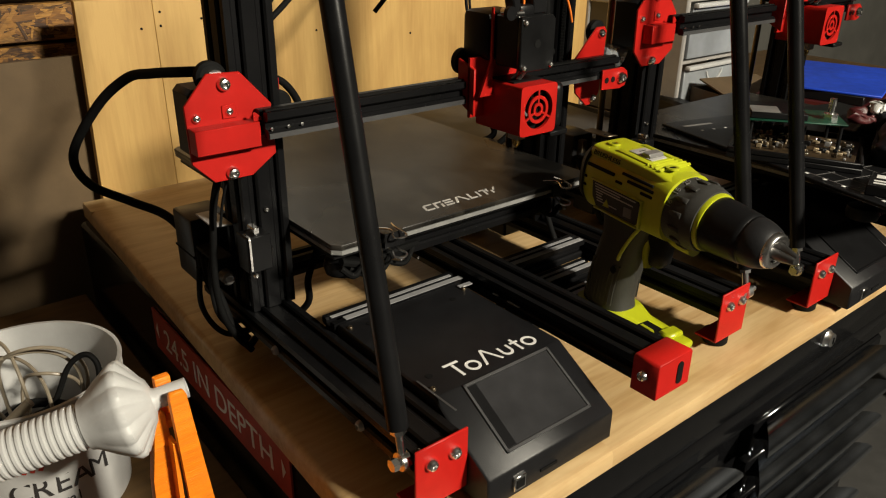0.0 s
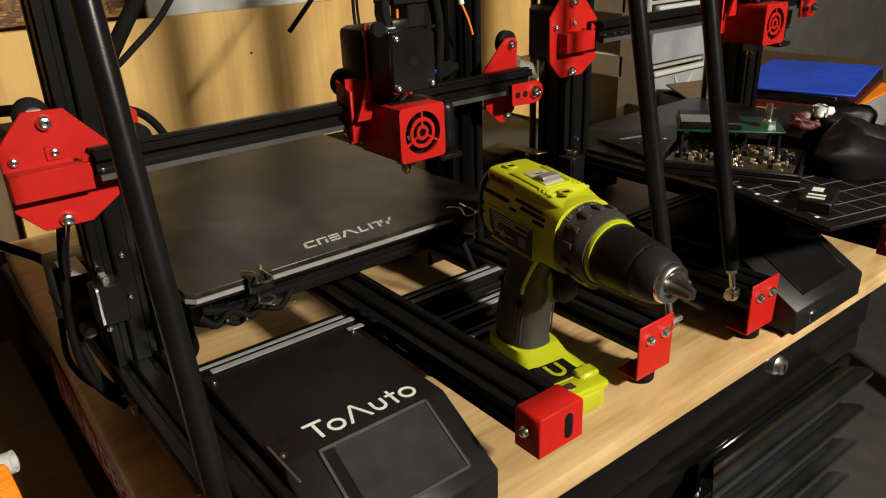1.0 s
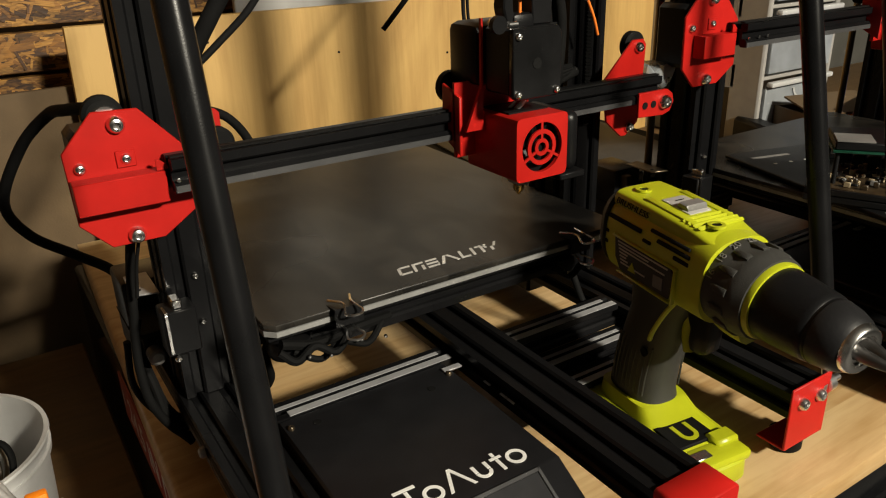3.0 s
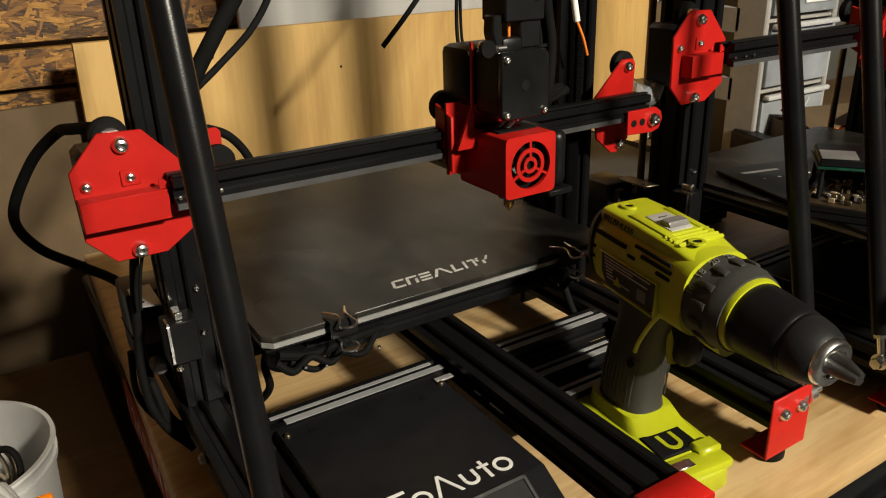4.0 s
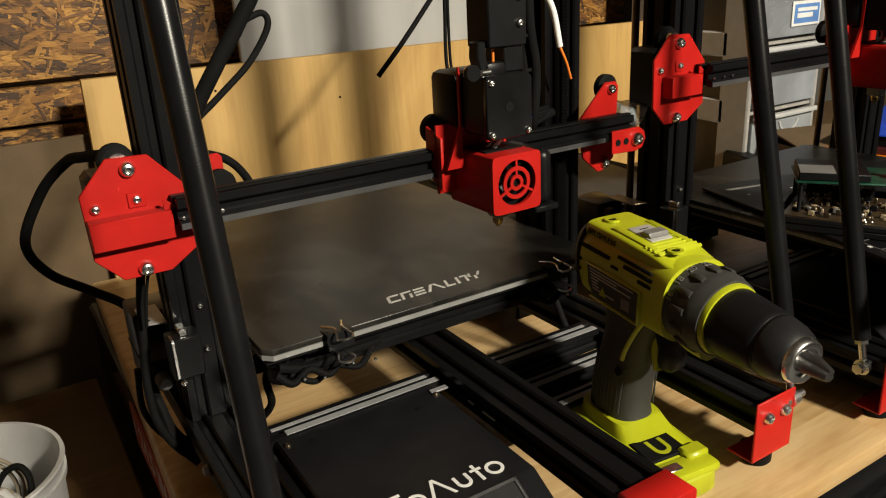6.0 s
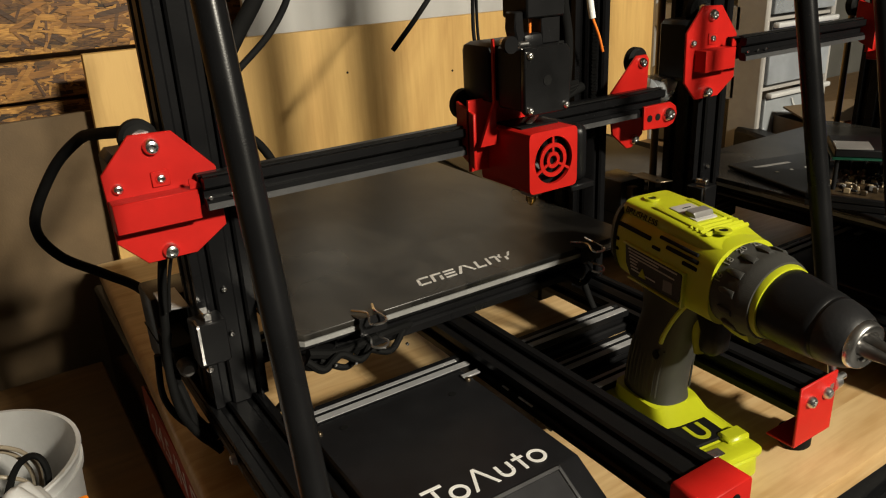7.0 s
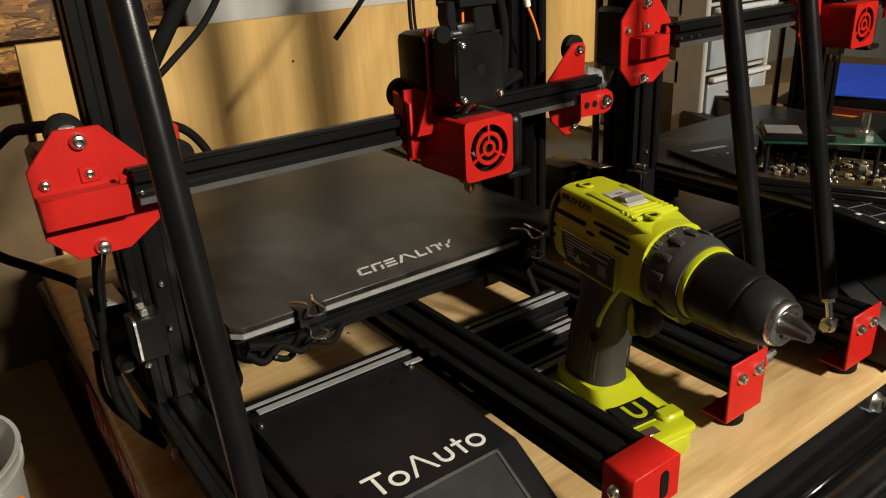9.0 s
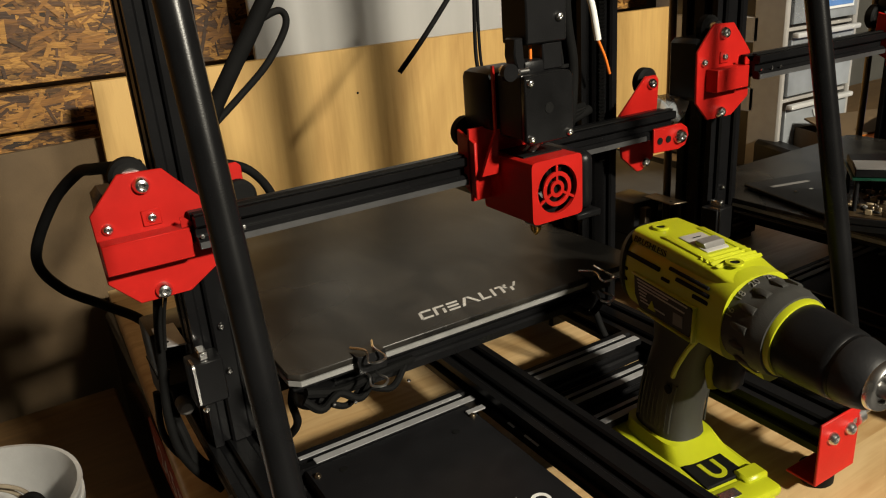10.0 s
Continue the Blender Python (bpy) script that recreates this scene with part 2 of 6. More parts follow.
ORANGE = material("orange_printed_plastic", (0.85, 0.22, 0.008), 0.4, bump=0.5, bump_scale=500, stretch=(0.1, 0.1, 3))
SMOKED = material("smoky_plastic_side", (0.035, 0.031, 0.027), 0.4, scale=10, stain=0.3)
CLEARISH = material("frosted_clear_plastic", (0.36, 0.385, 0.41), 0.30, grain=0.2, scale=18, stain=0.3)
LABELBLUE = material("pale_blue_print", (0.10, 0.22, 0.50), 0.5)
TOWERWHITE = material("white_tower_plastic", (0.33, 0.315, 0.295), 0.45, grain=0.06)
CLEARISH.node_tree.nodes["Principled BSDF"].inputs["Alpha"].default_value = 0.55
BLUE = material("blue_card_folder", (0.012, 0.06, 0.55), 0.45)
PCB = material("green_circuit_board", (0.006, 0.045, 0.026), 0.35, scale=90, grain=0.4)
BROWNPCB = material("brown_circuit_board", (0.035, 0.022, 0.010), 0.4, scale=120, grain=0.5)
TAN = material("tan_component", (0.26, 0.20, 0.12), 0.5, grain=0.3)
BAG = material("black_antistatic_bag", (0.005, 0.005, 0.007), 0.5, scale=30, bump=0.6, bump_scale=60, spec=0.25)
ORWIRE = material("orange_wire", (0.75, 0.18, 0.02), 0.4)
PALEWIRE = material("pale_clear_hose", (0.22, 0.185, 0.135), 0.35)
MAROON = material("dark_red_plastic", (0.05, 0.005, 0.006), 0.5)

# ---- building tools ----
ORG = Vector((0, 0, 0))


def part(name, bm, mat, parent=None, label="", smooth=38):
    """Links a bmesh, built about ORG, as one mesh object under a thing or a part."""
    bmesh.ops.translate(bm, verts=bm.verts, vec=-ORG)
    bmesh.ops.recalc_face_normals(bm, faces=bm.faces)
    me = bpy.data.meshes.new(name)
    bm.to_mesh(me)
    bm.free()
    me.materials.append(mat)
    for p in me.polygons:
        p.use_smooth = True
    me.set_sharp_from_angle(angle=radians(smooth))
    ob = new(name, me)
    ob.parent = parent
    if label:
        ob["label"] = label
    return ob


def thing(name, org, label, category, group="", yaw=0.0):
    """An Empty at the foot of a thing; what is built next is placed about it."""
    global ORG
    ORG = Vector(org)
    ob = new(name)
    ob.empty_display_size = 0.05
    ob.matrix_world = pose(*org, 0, 0, yaw)
    return tagged(ob, label, category, group)


def setting(name, bm, mat, label, category):
    global ORG
    ORG = Vector((0, 0, 0))
    return tagged(part(name, bm, mat), label, category, kind="structure")


def box(bm, a, b, bev=0.0, seg=1, turn=None):
    m = Matrix.Translation([(p + q) / 2 for p, q in zip(a, b)]) @ Matrix.Diagonal([abs(q - p) for p, q in zip(a, b)] + [1])
    v = bmesh.ops.create_cube(bm, size=1, matrix=m)["verts"]
    if bev:
        e = list({x for w in v for x in w.link_edges})
        r = bmesh.ops.bevel(bm, geom=e, offset=bev, segments=seg, affect="EDGES", profile=0.5)
        v = list({w for f in r["faces"] for w in f.verts} | {w for w in v if w.is_valid})
    if turn is not None:
        bmesh.ops.transform(bm, matrix=turn, verts=v)
    return v


def about(c, rx=0, ry=0, rz=0):
    return Matrix.Translation(c) @ pose(0, 0, 0, rx, ry, rz) @ Matrix.Translation([-x for x in c])


def rod(bm, p, q, r, r2=None, n=16):
    p, q = Vector(p), Vector(q)
    d = q - p
    m = Matrix.Translation((p + q) / 2) @ d.to_track_quat("Z", "Y").to_matrix().to_4x4()
    return bmesh.ops.create_cone(bm, cap_ends=True, segments=n, radius1=r, radius2=r if r2 is None else r2, depth=d.length, matrix=m)["verts"]


def ball(bm, c, r, n=12):
    return bmesh.ops.create_uvsphere(bm, u_segments=n, v_segments=max(6, n // 2), radius=r, matrix=Matrix.Translation(c))["verts"]


def lathe(bm, p, way, profile, n=28):
    """Turns a profile of (distance along way, radius) about the line from p."""
    p, q = Vector(p), Vector(way).to_track_quat("Z", "Y")
    rings = []
    for s, r in profile:
        rings.append([bm.verts.new(p + q @ Vector((r * math.cos(2 * math.pi * k / n), r * math.sin(2 * math.pi * k / n), s))) for k in range(n)])
    for a, b in zip(rings, rings[1:]):
        for k in range(n):
            bm.faces.new((a[k], a[(k + 1) % n], b[(k + 1) % n], b[k]))
    bm.faces.new(rings[0][::-1])
    bm.faces.new(rings[-1])


def smooth_line(pts, steps=8):
    pts = [Vector(p) for p in pts]
    ext = [2 * pts[0] - pts[1], *pts, 2 * pts[-1] - pts[-2]]
    out = []
    for a, b, c, d in zip(ext, ext[1:], ext[2:], ext[3:]):
        for k in range(steps):
            t = k / steps
            out.append(0.5 * (2 * b + (c - a) * t + (2 * a - 5 * b + 4 * c - d) * t * t + (3 * b - 3 * c + d - a) * t ** 3))
    return out + [pts[-1]]


def tube(bm, pts, r, n=8, steps=8, wave=0.0):
    """A bent tube or cable along a smooth line; wave gives it ribs."""
    line = smooth_line(pts, steps)
    rings, side = [], Vector((0.31, 0.2, 0.93))
    for i, c in enumerate(line):
        d = (line[min(i + 1, len(line) - 1)] - line[max(i - 1, 0)]).normalized()
        side = (side - d * side.dot(d)).normalized()
        up = d.cross(side)
        rr = r * (1 + (wave if i % 2 else -wave))
        rings.append([bm.verts.new(c + rr * (side * math.cos(2 * math.pi * k / n) + up * math.sin(2 * math.pi * k / n))) for k in range(n)])
    for a, b in zip(rings, rings[1:]):
        for k in range(n):
            bm.faces.new((a[k], a[(k + 1) % n], b[(k + 1) % n], b[k]))
    bm.faces.new(rings[0][::-1])
    bm.faces.new(rings[-1])


def prism(bm, outline, axis, lo, hi, bev=0.0):
    """A plate: an outline in the plane across axis, between lo and hi on it."""
    place = {"x": lambda u, v, w: (w, u, v), "y": lambda u, v, w: (u, w, v), "z": lambda u, v, w: (u, v, w)}[axis]
    a = [bm.verts.new(place(u, v, lo)) for u, v in outline]
    b = [bm.verts.new(place(u, v, hi)) for u, v in outline]
    n = len(outline)
    faces = [bm.faces.new(a[::-1]), bm.faces.new(b)] + [bm.faces.new((a[k], a[(k + 1) % n], b[(k + 1) % n], b[k])) for k in range(n)]
    if bev:
        bmesh.ops.bevel(bm, geom=list({e for f in faces for e in f.edges}), offset=bev, segments=1, affect="EDGES")
    return a + b


def slot_profile(w, h):
    """Outline of a slotted aluminium bar, with one slot each 20 mm of its faces."""
    def side(length):
        pts = [(-length / 2, 0)]
        k = round(length / 0.02)
        for i in range(k):
            c = -length / 2 + 0.01 + 0.02 * i
            pts += [(c - 0.0046, 0), (c - 0.0030, 0.0017), (c - 0.0030, 0.0050), (c + 0.0030, 0.0050), (c + 0.0030, 0.0017), (c + 0.0046, 0)]
        return pts
    out = []
    for u, d in side(w):
        out.append((u, -h / 2 + d))
    for u, d in side(h):
        out.append((w / 2 - d, u))
    for u, d in side(w):
        out.append((-u, h / 2 - d))
    for u, d in side(h):
        out.append((-w / 2 + d, -u))
    return out


def slot_bar(bm, axis, lo, hi, c, w, h):
    """A slotted bar along axis; c is its middle in the other two axes, w and h its size there."""
    prism(bm, [(c[0] + u, c[1] + v) for u, v in slot_profile(w, h)], axis, lo, hi)


def annulus(bm, c, r1, r2, depth, a0=0.0, a1=360.0, n=40, axis="y"):
    """A flat ring, or a piece of one, facing along axis."""
    full = abs(a1 - a0) >= 359.9
    k = max(3, int(n * abs(a1 - a0) / 360))
    def at(r, a, d):
        u, v = r * math.cos(a), r * math.sin(a)
        return {"y": (c[0] + u, c[1] + d, c[2] + v), "z": (c[0] + u, c[1] + v, c[2] + d), "x": (c[0] + d, c[1] + u, c[2] + v)}[axis]
    rows = []
    for i in range(k if full else k + 1):
        a = radians(a0 + (a1 - a0) * i / k)
        rows.append([bm.verts.new(at(r, a, d)) for r, d in ((r1, 0), (r2, 0), (r2, depth), (r1, depth))])
    pairs = list(zip(rows, rows[1:])) + ([(rows[-1], rows[0])] if full else [])
    for p, q in pairs:
        for i in range(4):
            bm.faces.new((p[i], p[(i + 1) % 4], q[(i + 1) % 4], q[i]))
    if not full:
        bm.faces.new(rows[0])
        bm.faces.new(rows[-1][::-1])


def loft(bm, sections, n=24, power=3.0):
    """Skins rounded-box sections (middle, u half-axis vector, v half-axis vector)."""
    rings = []
    for c, u, v in sections:
        c, u, v = Vector(c), Vector(u), Vector(v)
        ring = []
        for k in range(n):
            a = 2 * math.pi * k / n
            ca, sa = math.cos(a), math.sin(a)
            ring.append(bm.verts.new(c + u * (math.copysign(abs(ca) ** (2 / power), ca)) + v * (math.copysign(abs(sa) ** (2 / power), sa))))
        rings.append(ring)
    for a, b in zip(rings, rings[1:]):
        for k in range(n):
            bm.faces.new((a[k], a[(k + 1) % n], b[(k + 1) % n], b[k]))
    bm.faces.new(rings[0][::-1])
    bm.faces.new(rings[-1])


def lettering(name, words, m, height, mat, parent, label="", depth=0.0002, spacing=1.0, squeeze=1.0):
    """Words in the built-in font as a thin mesh; m places the middle of the line, x along it, z out of the surface."""
    cu = bpy.data.curves.new(name, "FONT")
    cu.body, cu.align_x, cu.align_y, cu.size, cu.extrude, cu.space_character = words, "CENTER", "CENTER", height * 1.4, depth, spacing
    tmp = new("lettering_curve", cu)
    bpy.context.view_layer.update()
    me = bpy.data.meshes.new_from_object(tmp.evaluated_get(bpy.context.evaluated_depsgraph_get()))
    bpy.data.objects.remove(tmp)
    bpy.data.curves.remove(cu)
    me.transform(Matrix.Translation(-ORG) @ m @ Matrix.Diagonal((squeeze, 1, 1, 1)))
    me.materials.append(mat)
    ob = new(name, me)
    ob.parent = parent
    if label:
        ob["label"] = label
    return ob


def screw_head(name, c, r, parent, axis="y", mat=None, label=""):
    """A domed socket-head screw facing -axis (y, x) or +z."""
    bm = bmesh.new()
    way = {"y": (0, -1, 0), "x": (-1, 0, 0), "z": (0, 0, 1)}[axis]
    lathe(bm, c, way, [(0, r), (r * 0.45, r * 0.97), (r * 0.85, r * 0.72), (r * 0.95, r * 0.42), (r * 0.55, r * 0.38), (r * 0.5, r * 0.02)], 14)
    return part(name, bm, mat or CHROME, parent, label)

# ---- room ----
bm = bmesh.new(); box(bm, (-3.2, -3.2, -0.1), (4.2, 1.4, 0.0)); setting("floor", bm, CONCRETE, "grey concrete garage floor", "floor")
bm = bmesh.new(); box(bm, (-3.2, -3.2, 2.7), (4.2, 1.4, 2.8)); setting("ceiling", bm, CEIL, "plain grey painted garage ceiling", "ceiling")
bm = bmesh.new()
for z0, z1 in ((0.0, 1.1960), (1.2020, 1.2530), (1.2610, 2.7)):
    box(bm, (-3.2, 1.20, z0), (1.34, 1.225, z1), 0.001)
strand_wall = setting("wall_north", bm, OSB, "bare strand board garage wall with open joints", "wall")
bm = bmesh.new(); box(bm, (-3.2, 1.226, 0), (1.34, 1.32, 2.7)); setting("wall_north_backing", bm, DARKWOOD, "dark wood backing behind the strand board", "wall")
bm = bmesh.new(); box(bm, (1.34, 1.24, 0), (4.2, 1.36, 2.7)); setting("wall_north_painted", bm, WALLGREY, "dark grey painted wall behind the drawers", "wall")
bm = bmesh.new(); box(bm, (4.2, -3.2, 0), (4.3, 1.4, 2.7)); setting("wall_east", bm, WALLGREY, "dark grey painted garage wall", "wall")
bm = bmesh.new(); box(bm, (-3.3, -3.2, 0), (-3.2, 1.4, 2.7)); setting("wall_west", bm, WALLGREY, "dark grey painted garage wall", "wall")
bm = bmesh.new(); box(bm, (-3.2, -3.3, 0), (4.2, -3.2, 2.7)); setting("wall_south", bm, WALLGREY, "dark grey painted garage wall", "wall")

# flakes pressed into the face of the strand board, board by board
FLAKE = flake_wood("pale_wood_flake")
rng = random.Random(21)
verts, faces = [], []
for z_lo, z_hi, count in ((1.02, 1.1950, 1500), (1.2025, 1.2525, 800), (1.2615, 1.66, 5000)):
    for k in range(count):
        length, width = rng.uniform(0.014, 0.060), rng.uniform(0.0025, 0.010)
        turn = rng.gauss(0, 0.55) + (1.2 if rng.random() < 0.22 else 0)
        c, sn = math.cos(turn), math.sin(turn)
        reach = abs(sn) * length / 2 + abs(c) * width / 2 + 0.001
        if 2 * reach > z_hi - z_lo:
            turn, c, sn, reach = 0.0, 1.0, 0.0, width / 2 + 0.001
        x, z = rng.uniform(-0.5, 1.29), rng.uniform(z_lo + reach, z_hi - reach)
        depth = 1.2000 - 0.0004 - 0.0016 * rng.random()
        tip, warp = rng.uniform(0.0, 0.35), rng.uniform(-0.0007, 0.0007)
        outline = ((-0.5, -0.5 + tip), (-0.5 + 0.12 * rng.random(), 0.5), (0.5 - 0.10 * rng.random(), 0.5 - tip * 0.5), (0.5, -0.5))
        base = len(verts)
        for dy in (0.0, 0.0009):
            for u, v in outline:
                verts.append((x + u * length * c - v * width * sn, depth + dy + warp * u * 2, z + u * length * sn + v * width * c))
        faces += [(base, base + 1, base + 2, base + 3)] + [(base + i, base + 4 + i, base + 4 + (i + 1) % 4, base + (i + 1) % 4) for i in range(4)]
me = bpy.data.meshes.new("strand_flakes")
me.from_pydata(verts, [], faces)
me.materials.append(FLAKE)
flakes = new("strand_flakes", me)
flakes.parent = strand_wall
flakes["kind"] = "stuff"

# sheets leaning against the wall
board = thing("plywood_sheet", (0.9, 1.09, 0.7), "pale plywood sheet leaning against the wall behind the bench", "plywood sheet")
rng = random.Random(7)
x = 0.258
for w in (0.104, 0.720, 0.468):
    bm = bmesh.new(); box(bm, (x, 1.083, 0.66), (x + w - 0.0006, 1.098, 1.266 + rng.uniform(-0.0006, 0.0006)), 0.0006)
    if x < 0.27:   # the first edge is cut out of square
        for v in bm.verts:
            if v.co.x < 0.265:
                v.co.x += 0.03 * (v.co.z - 1.20)
    part("plank", bm, PLY, board)
    x += w
for x, z in ((0.3705, 1.245), (0.3695, 1.226), (0.342, 1.224), (0.43, 1.232), (0.62, 1.20), (0.81, 1.18)):
    bm = bmesh.new(); annulus(bm, (x, 1.0822, z), 0.0, 0.0018, 0.0008, n=12); part("nail_hole", bm, RUBBER, board)
panel = thing("grey_sheet", (0.73, 1.13, 1.0), "pale grey plastic sheet standing behind the plywood", "panel")
bm = bmesh.new(); box(bm, (0.487, 1.125, 0.9), (0.955, 1.137, 1.62), 0.002)
part("sheet", bm, GREYPANEL, panel)
card = thing("cardboard_sheet", (0.1, 1.12, 0.6), "brown cardboard sheet leaning on the strand board wall", "cardboard")
bm = bmesh.new(); prism(bm, [(-0.55, 0.55), (0.230, 0.55), (0.280, 1.192), (-0.55, 1.180)], "y", 1.112, 1.120)
part("sheet", bm, CARD, card)

# ---- tool chest ----
chest = thing("tool_chest", (0.65, 0.6, 0.0), "glossy black steel tool chest with chrome drawer handles", "tool chest")
FX = 0.268
bm = bmesh.new(); box(bm, (0.207, FX + 0.02, 0.12), (0.985, 1.05, 0.977), 0.004)
part("body", bm, GLOSSBLACK, chest)
bm = bmesh.new(); box(bm, (0.207, FX, 0.921), (0.985, FX + 0.022, 0.9765), 0.004, 2)
part("top_rail", bm, GLOSSBLACK, chest)
bm = bmesh.new(); box(bm, (0.207, FX + 0.004, 0.884), (0.985, FX + 0.022, 0.918), 0.004, 2)
part("lower_rail", bm, GLOSSBLACK, chest)
for x0, x1 in ((0.225, 0.598), (0.668, 0.975)):
    z = 0.880
    for hgt in (0.052, 0.052, 0.052, 0.078, 0.078, 0.15, 0.15, 0.12):
        bm = bmesh.new(); box(bm, (x0, FX + 0.004, z - hgt + 0.006), (x1, FX + 0.022, z), 0.003)
        d = part("drawer", bm, GLOSSBLACK, chest)
        # full-width handle with a rounded face and mitred ends
        bm = bmesh.new()
        prof = [(FX + 0.0038, z - 0.003), (FX - 0.010, z - 0.004), (FX - 0.017, z - 0.007), (FX - 0.0215, z - 0.012), (FX - 0.0225, z - 0.017), (FX - 0.0205, z - 0.0225), (FX - 0.015, z - 0.0265), (FX - 0.008, z - 0.028), (FX + 0.0038, z - 0.029)]
        v = prism(bm, prof, "x", x0 + 0.006, x1 - 0.006)
        for w in v:
            w.co.x += (1 if w.co.x < (x0 + x1) / 2 else -1) * max(0.0, w.co.y - (FX - 0.0225)) * 1.5 + (-0.026 if w.co.x < (x0 + x1) / 2 else 0.010)
        part("handle", bm, HANDLE, d, "full-width polished steel drawer handle", smooth=60)
        z -= hgt
bm = bmesh.new()
lathe(bm, (0.777, FX + 0.001, 0.950), (0, -1, 0), [(0, 0.0105), (0.004, 0.0105), (0.006, 0.0085), (0.010, 0.008), (0.0105, 0.004)], 24)
lock = part("lock", bm, CHROME, chest, "round chrome key lock")
bm = bmesh.new(); box(bm, (0.7762, FX - 0.0105, 0.946), (0.7778, FX - 0.009, 0.954)); part("keyhole", bm, RUBBER, lock)
bm = bmesh.new(); box(bm, (0.2042, 0.442, 0.915), (0.2062, 0.764, 0.966)); stick = part("sticker", bm, REDLABEL, chest, "red sticker with white lettering")
lettering("sticker_lettering", "24.5 IN DEPTH", Matrix.Translation((0.2040, 0.602, 0.9390)) @ Matrix(((0, 0, -1, 0), (-1, 0, 0, 0), (0, 1, 0, 0), (0, 0, 0, 1))), 0.0265, WHITE, stick, squeeze=1.10)
for y in (0.4560, 0.7500):
    s = -1 if y < 0.5 else 1
    bm = bmesh.new(); prism(bm, [(y, 0.932), (y + s * 0.006, 0.942), (y, 0.952)], "x", 0.2036, 0.2040); part("sticker_mark", bm, WHITE, stick)
for x in (0.26, 0.93):
    for y in (0.34, 0.98):
        bm = bmesh.new(); rod(bm, (x - 0.02, y, 0.06), (x + 0.02, y, 0.06), 0.06, n=24); box(bm, (x - 0.03, y - 0.03, 0.1), (x + 0.03, y + 0.03, 0.122))
        part("caster", bm, RUBBER, chest)

top = thing("bench_top", (0.65, 0.6, 0.97), "varnished pale wooden bench top with rounded edges", "bench top")
bm = bmesh.new(); box(bm, (0.222, 0.257, 0.9775), (1.126, 1.062, 0.990))
core = part("core", bm, TOPWOOD, top)
rng = random.Random(4)
rows_n = 16
for i in range(rows_n):
    ya, yb = 0.253 + 0.813 * i / rows_n, 0.253 + 0.813 * (i + 1) / rows_n
    cuts = [0.192] + sorted((0.45 + rng.uniform(-0.12, 0.12), 0.80 + rng.uniform(-0.12, 0.12))) + [1.13]
    for k, (xa, xb) in enumerate(zip(cuts, cuts[1:])):
        za = 0.9777 if i in (0, rows_n - 1) or k in (0, 2) else 0.9905
        prof = [(ya, za), (yb, za), (yb, 1.0), (ya, 1.0)]
        if i == 0:
            prof = [(ya + 0.006, za), (yb, za), (yb, 1.0), (ya + 0.006, 1.0), (ya + 0.0018, 0.9982), (ya, 0.994), (ya, za + 0.006)]
        if i == rows_n - 1:
            prof = [(ya, za), (yb, za), (yb, 0.994), (yb - 0.006, 1.0), (ya, 1.0)]
        bm = bmesh.new()
        v = prism(bm, prof, "x", xa, xb)
        if k == 0:
            for w in v:
                if w.co.x < xa + 0.0001:
                    w.co.x += 0.036 * (w.co.y - 0.33)
            edge = [e for e in bm.edges if all(w.co.x < 0.225 and w.co.z > 0.9995 for w in e.verts)]
            if i not in (0, rows_n - 1):
                bmesh.ops.bevel(bm, geom=edge, offset=0.006, segments=3, affect="EDGES", profile=0.5)
        part("stave", bm, TOPWOOD, top)

# ---- printers ----
def fan_cover(p, x, y0, z, s):
    """Red square duct with a fan opening of rings and three spokes, its front at y0."""
    h = s / 2
    bm = bmesh.new()
    n = 96
    r = s * 0.39
    # front plate with a round hole, then the four walls
    inner = [(x + r * math.cos(2 * math.pi * k / n), z + r * math.sin(2 * math.pi * k / n)) for k in range(n)]
    outer = []
    for k in range(n):
        a = 2 * math.pi * k / n
        m = (abs(math.cos(a)) ** 14 + abs(math.sin(a)) ** 14) ** (1 / 14)
        outer.append((x + h * math.cos(a) / m, z + h * math.sin(a) / m))
    rows = [[bm.verts.new((u, y, v)) for u, v in ring] for y, ring in ((y0, inner), (y0, outer), (y0 + 0.058, outer), (y0 + 0.003, inner))]
    for a, b in ((0, 1), (1, 2), (0, 3)):
        for k in range(n):
            bm.faces.new((rows[a][k], rows[a][(k + 1) % n], rows[b][(k + 1) % n], rows[b][k]))
    duct = part("fan_duct", bm, RED, p, "red sheet metal hot end cover", smooth=30)
    bm = bmesh.new()
    for q, w in ((0.105, 0.030), (0.245, 0.034)):
        annulus(bm, (x, y0 + 0.0004, z), s * (q - w), s * (q + w), 0.0016)
    for a in (90, 210, 330):
        c, sn = math.cos(radians(a)), math.sin(radians(a))
        v = box(bm, (s * 0.12, -0.0009, -0.0009), (r + 0.001, 0.0005, 0.0009))
        bmesh.ops.transform(bm, verts=v, matrix=Matrix.Translation((x, y0 + 0.0014, z)) @ pose(0, 0, 0, 0, -a, 0))
    part("fan_grille", bm, RED, duct)
    bm = bmesh.new()
    box(bm, (x - h + 0.002, y0 + 0.012, z - h + 0.002), (x + h - 0.002, y0 + 0.022, z + h - 0.002))
    lathe(bm, (x, y0 + 0.012, z), (0, -1, 0), [(0, s * 0.19), (0.008, s * 0.18), (0.0085, 0.001)])
    for k in range(7):
        v = box(bm, (s * 0.17, -0.0006, -0.005), (s * 0.39, 0.0006, 0.005))
        bmesh.ops.transform(bm, verts=v, matrix=Matrix.Translation((x, y0 + 0.007, z)) @ pose(0, 0, 0, 0, 51.4 * k, 0) @ pose(0, 0, 0, 35, 0, 0))
    part("fan", bm, PLASTIC, duct)
    return duct


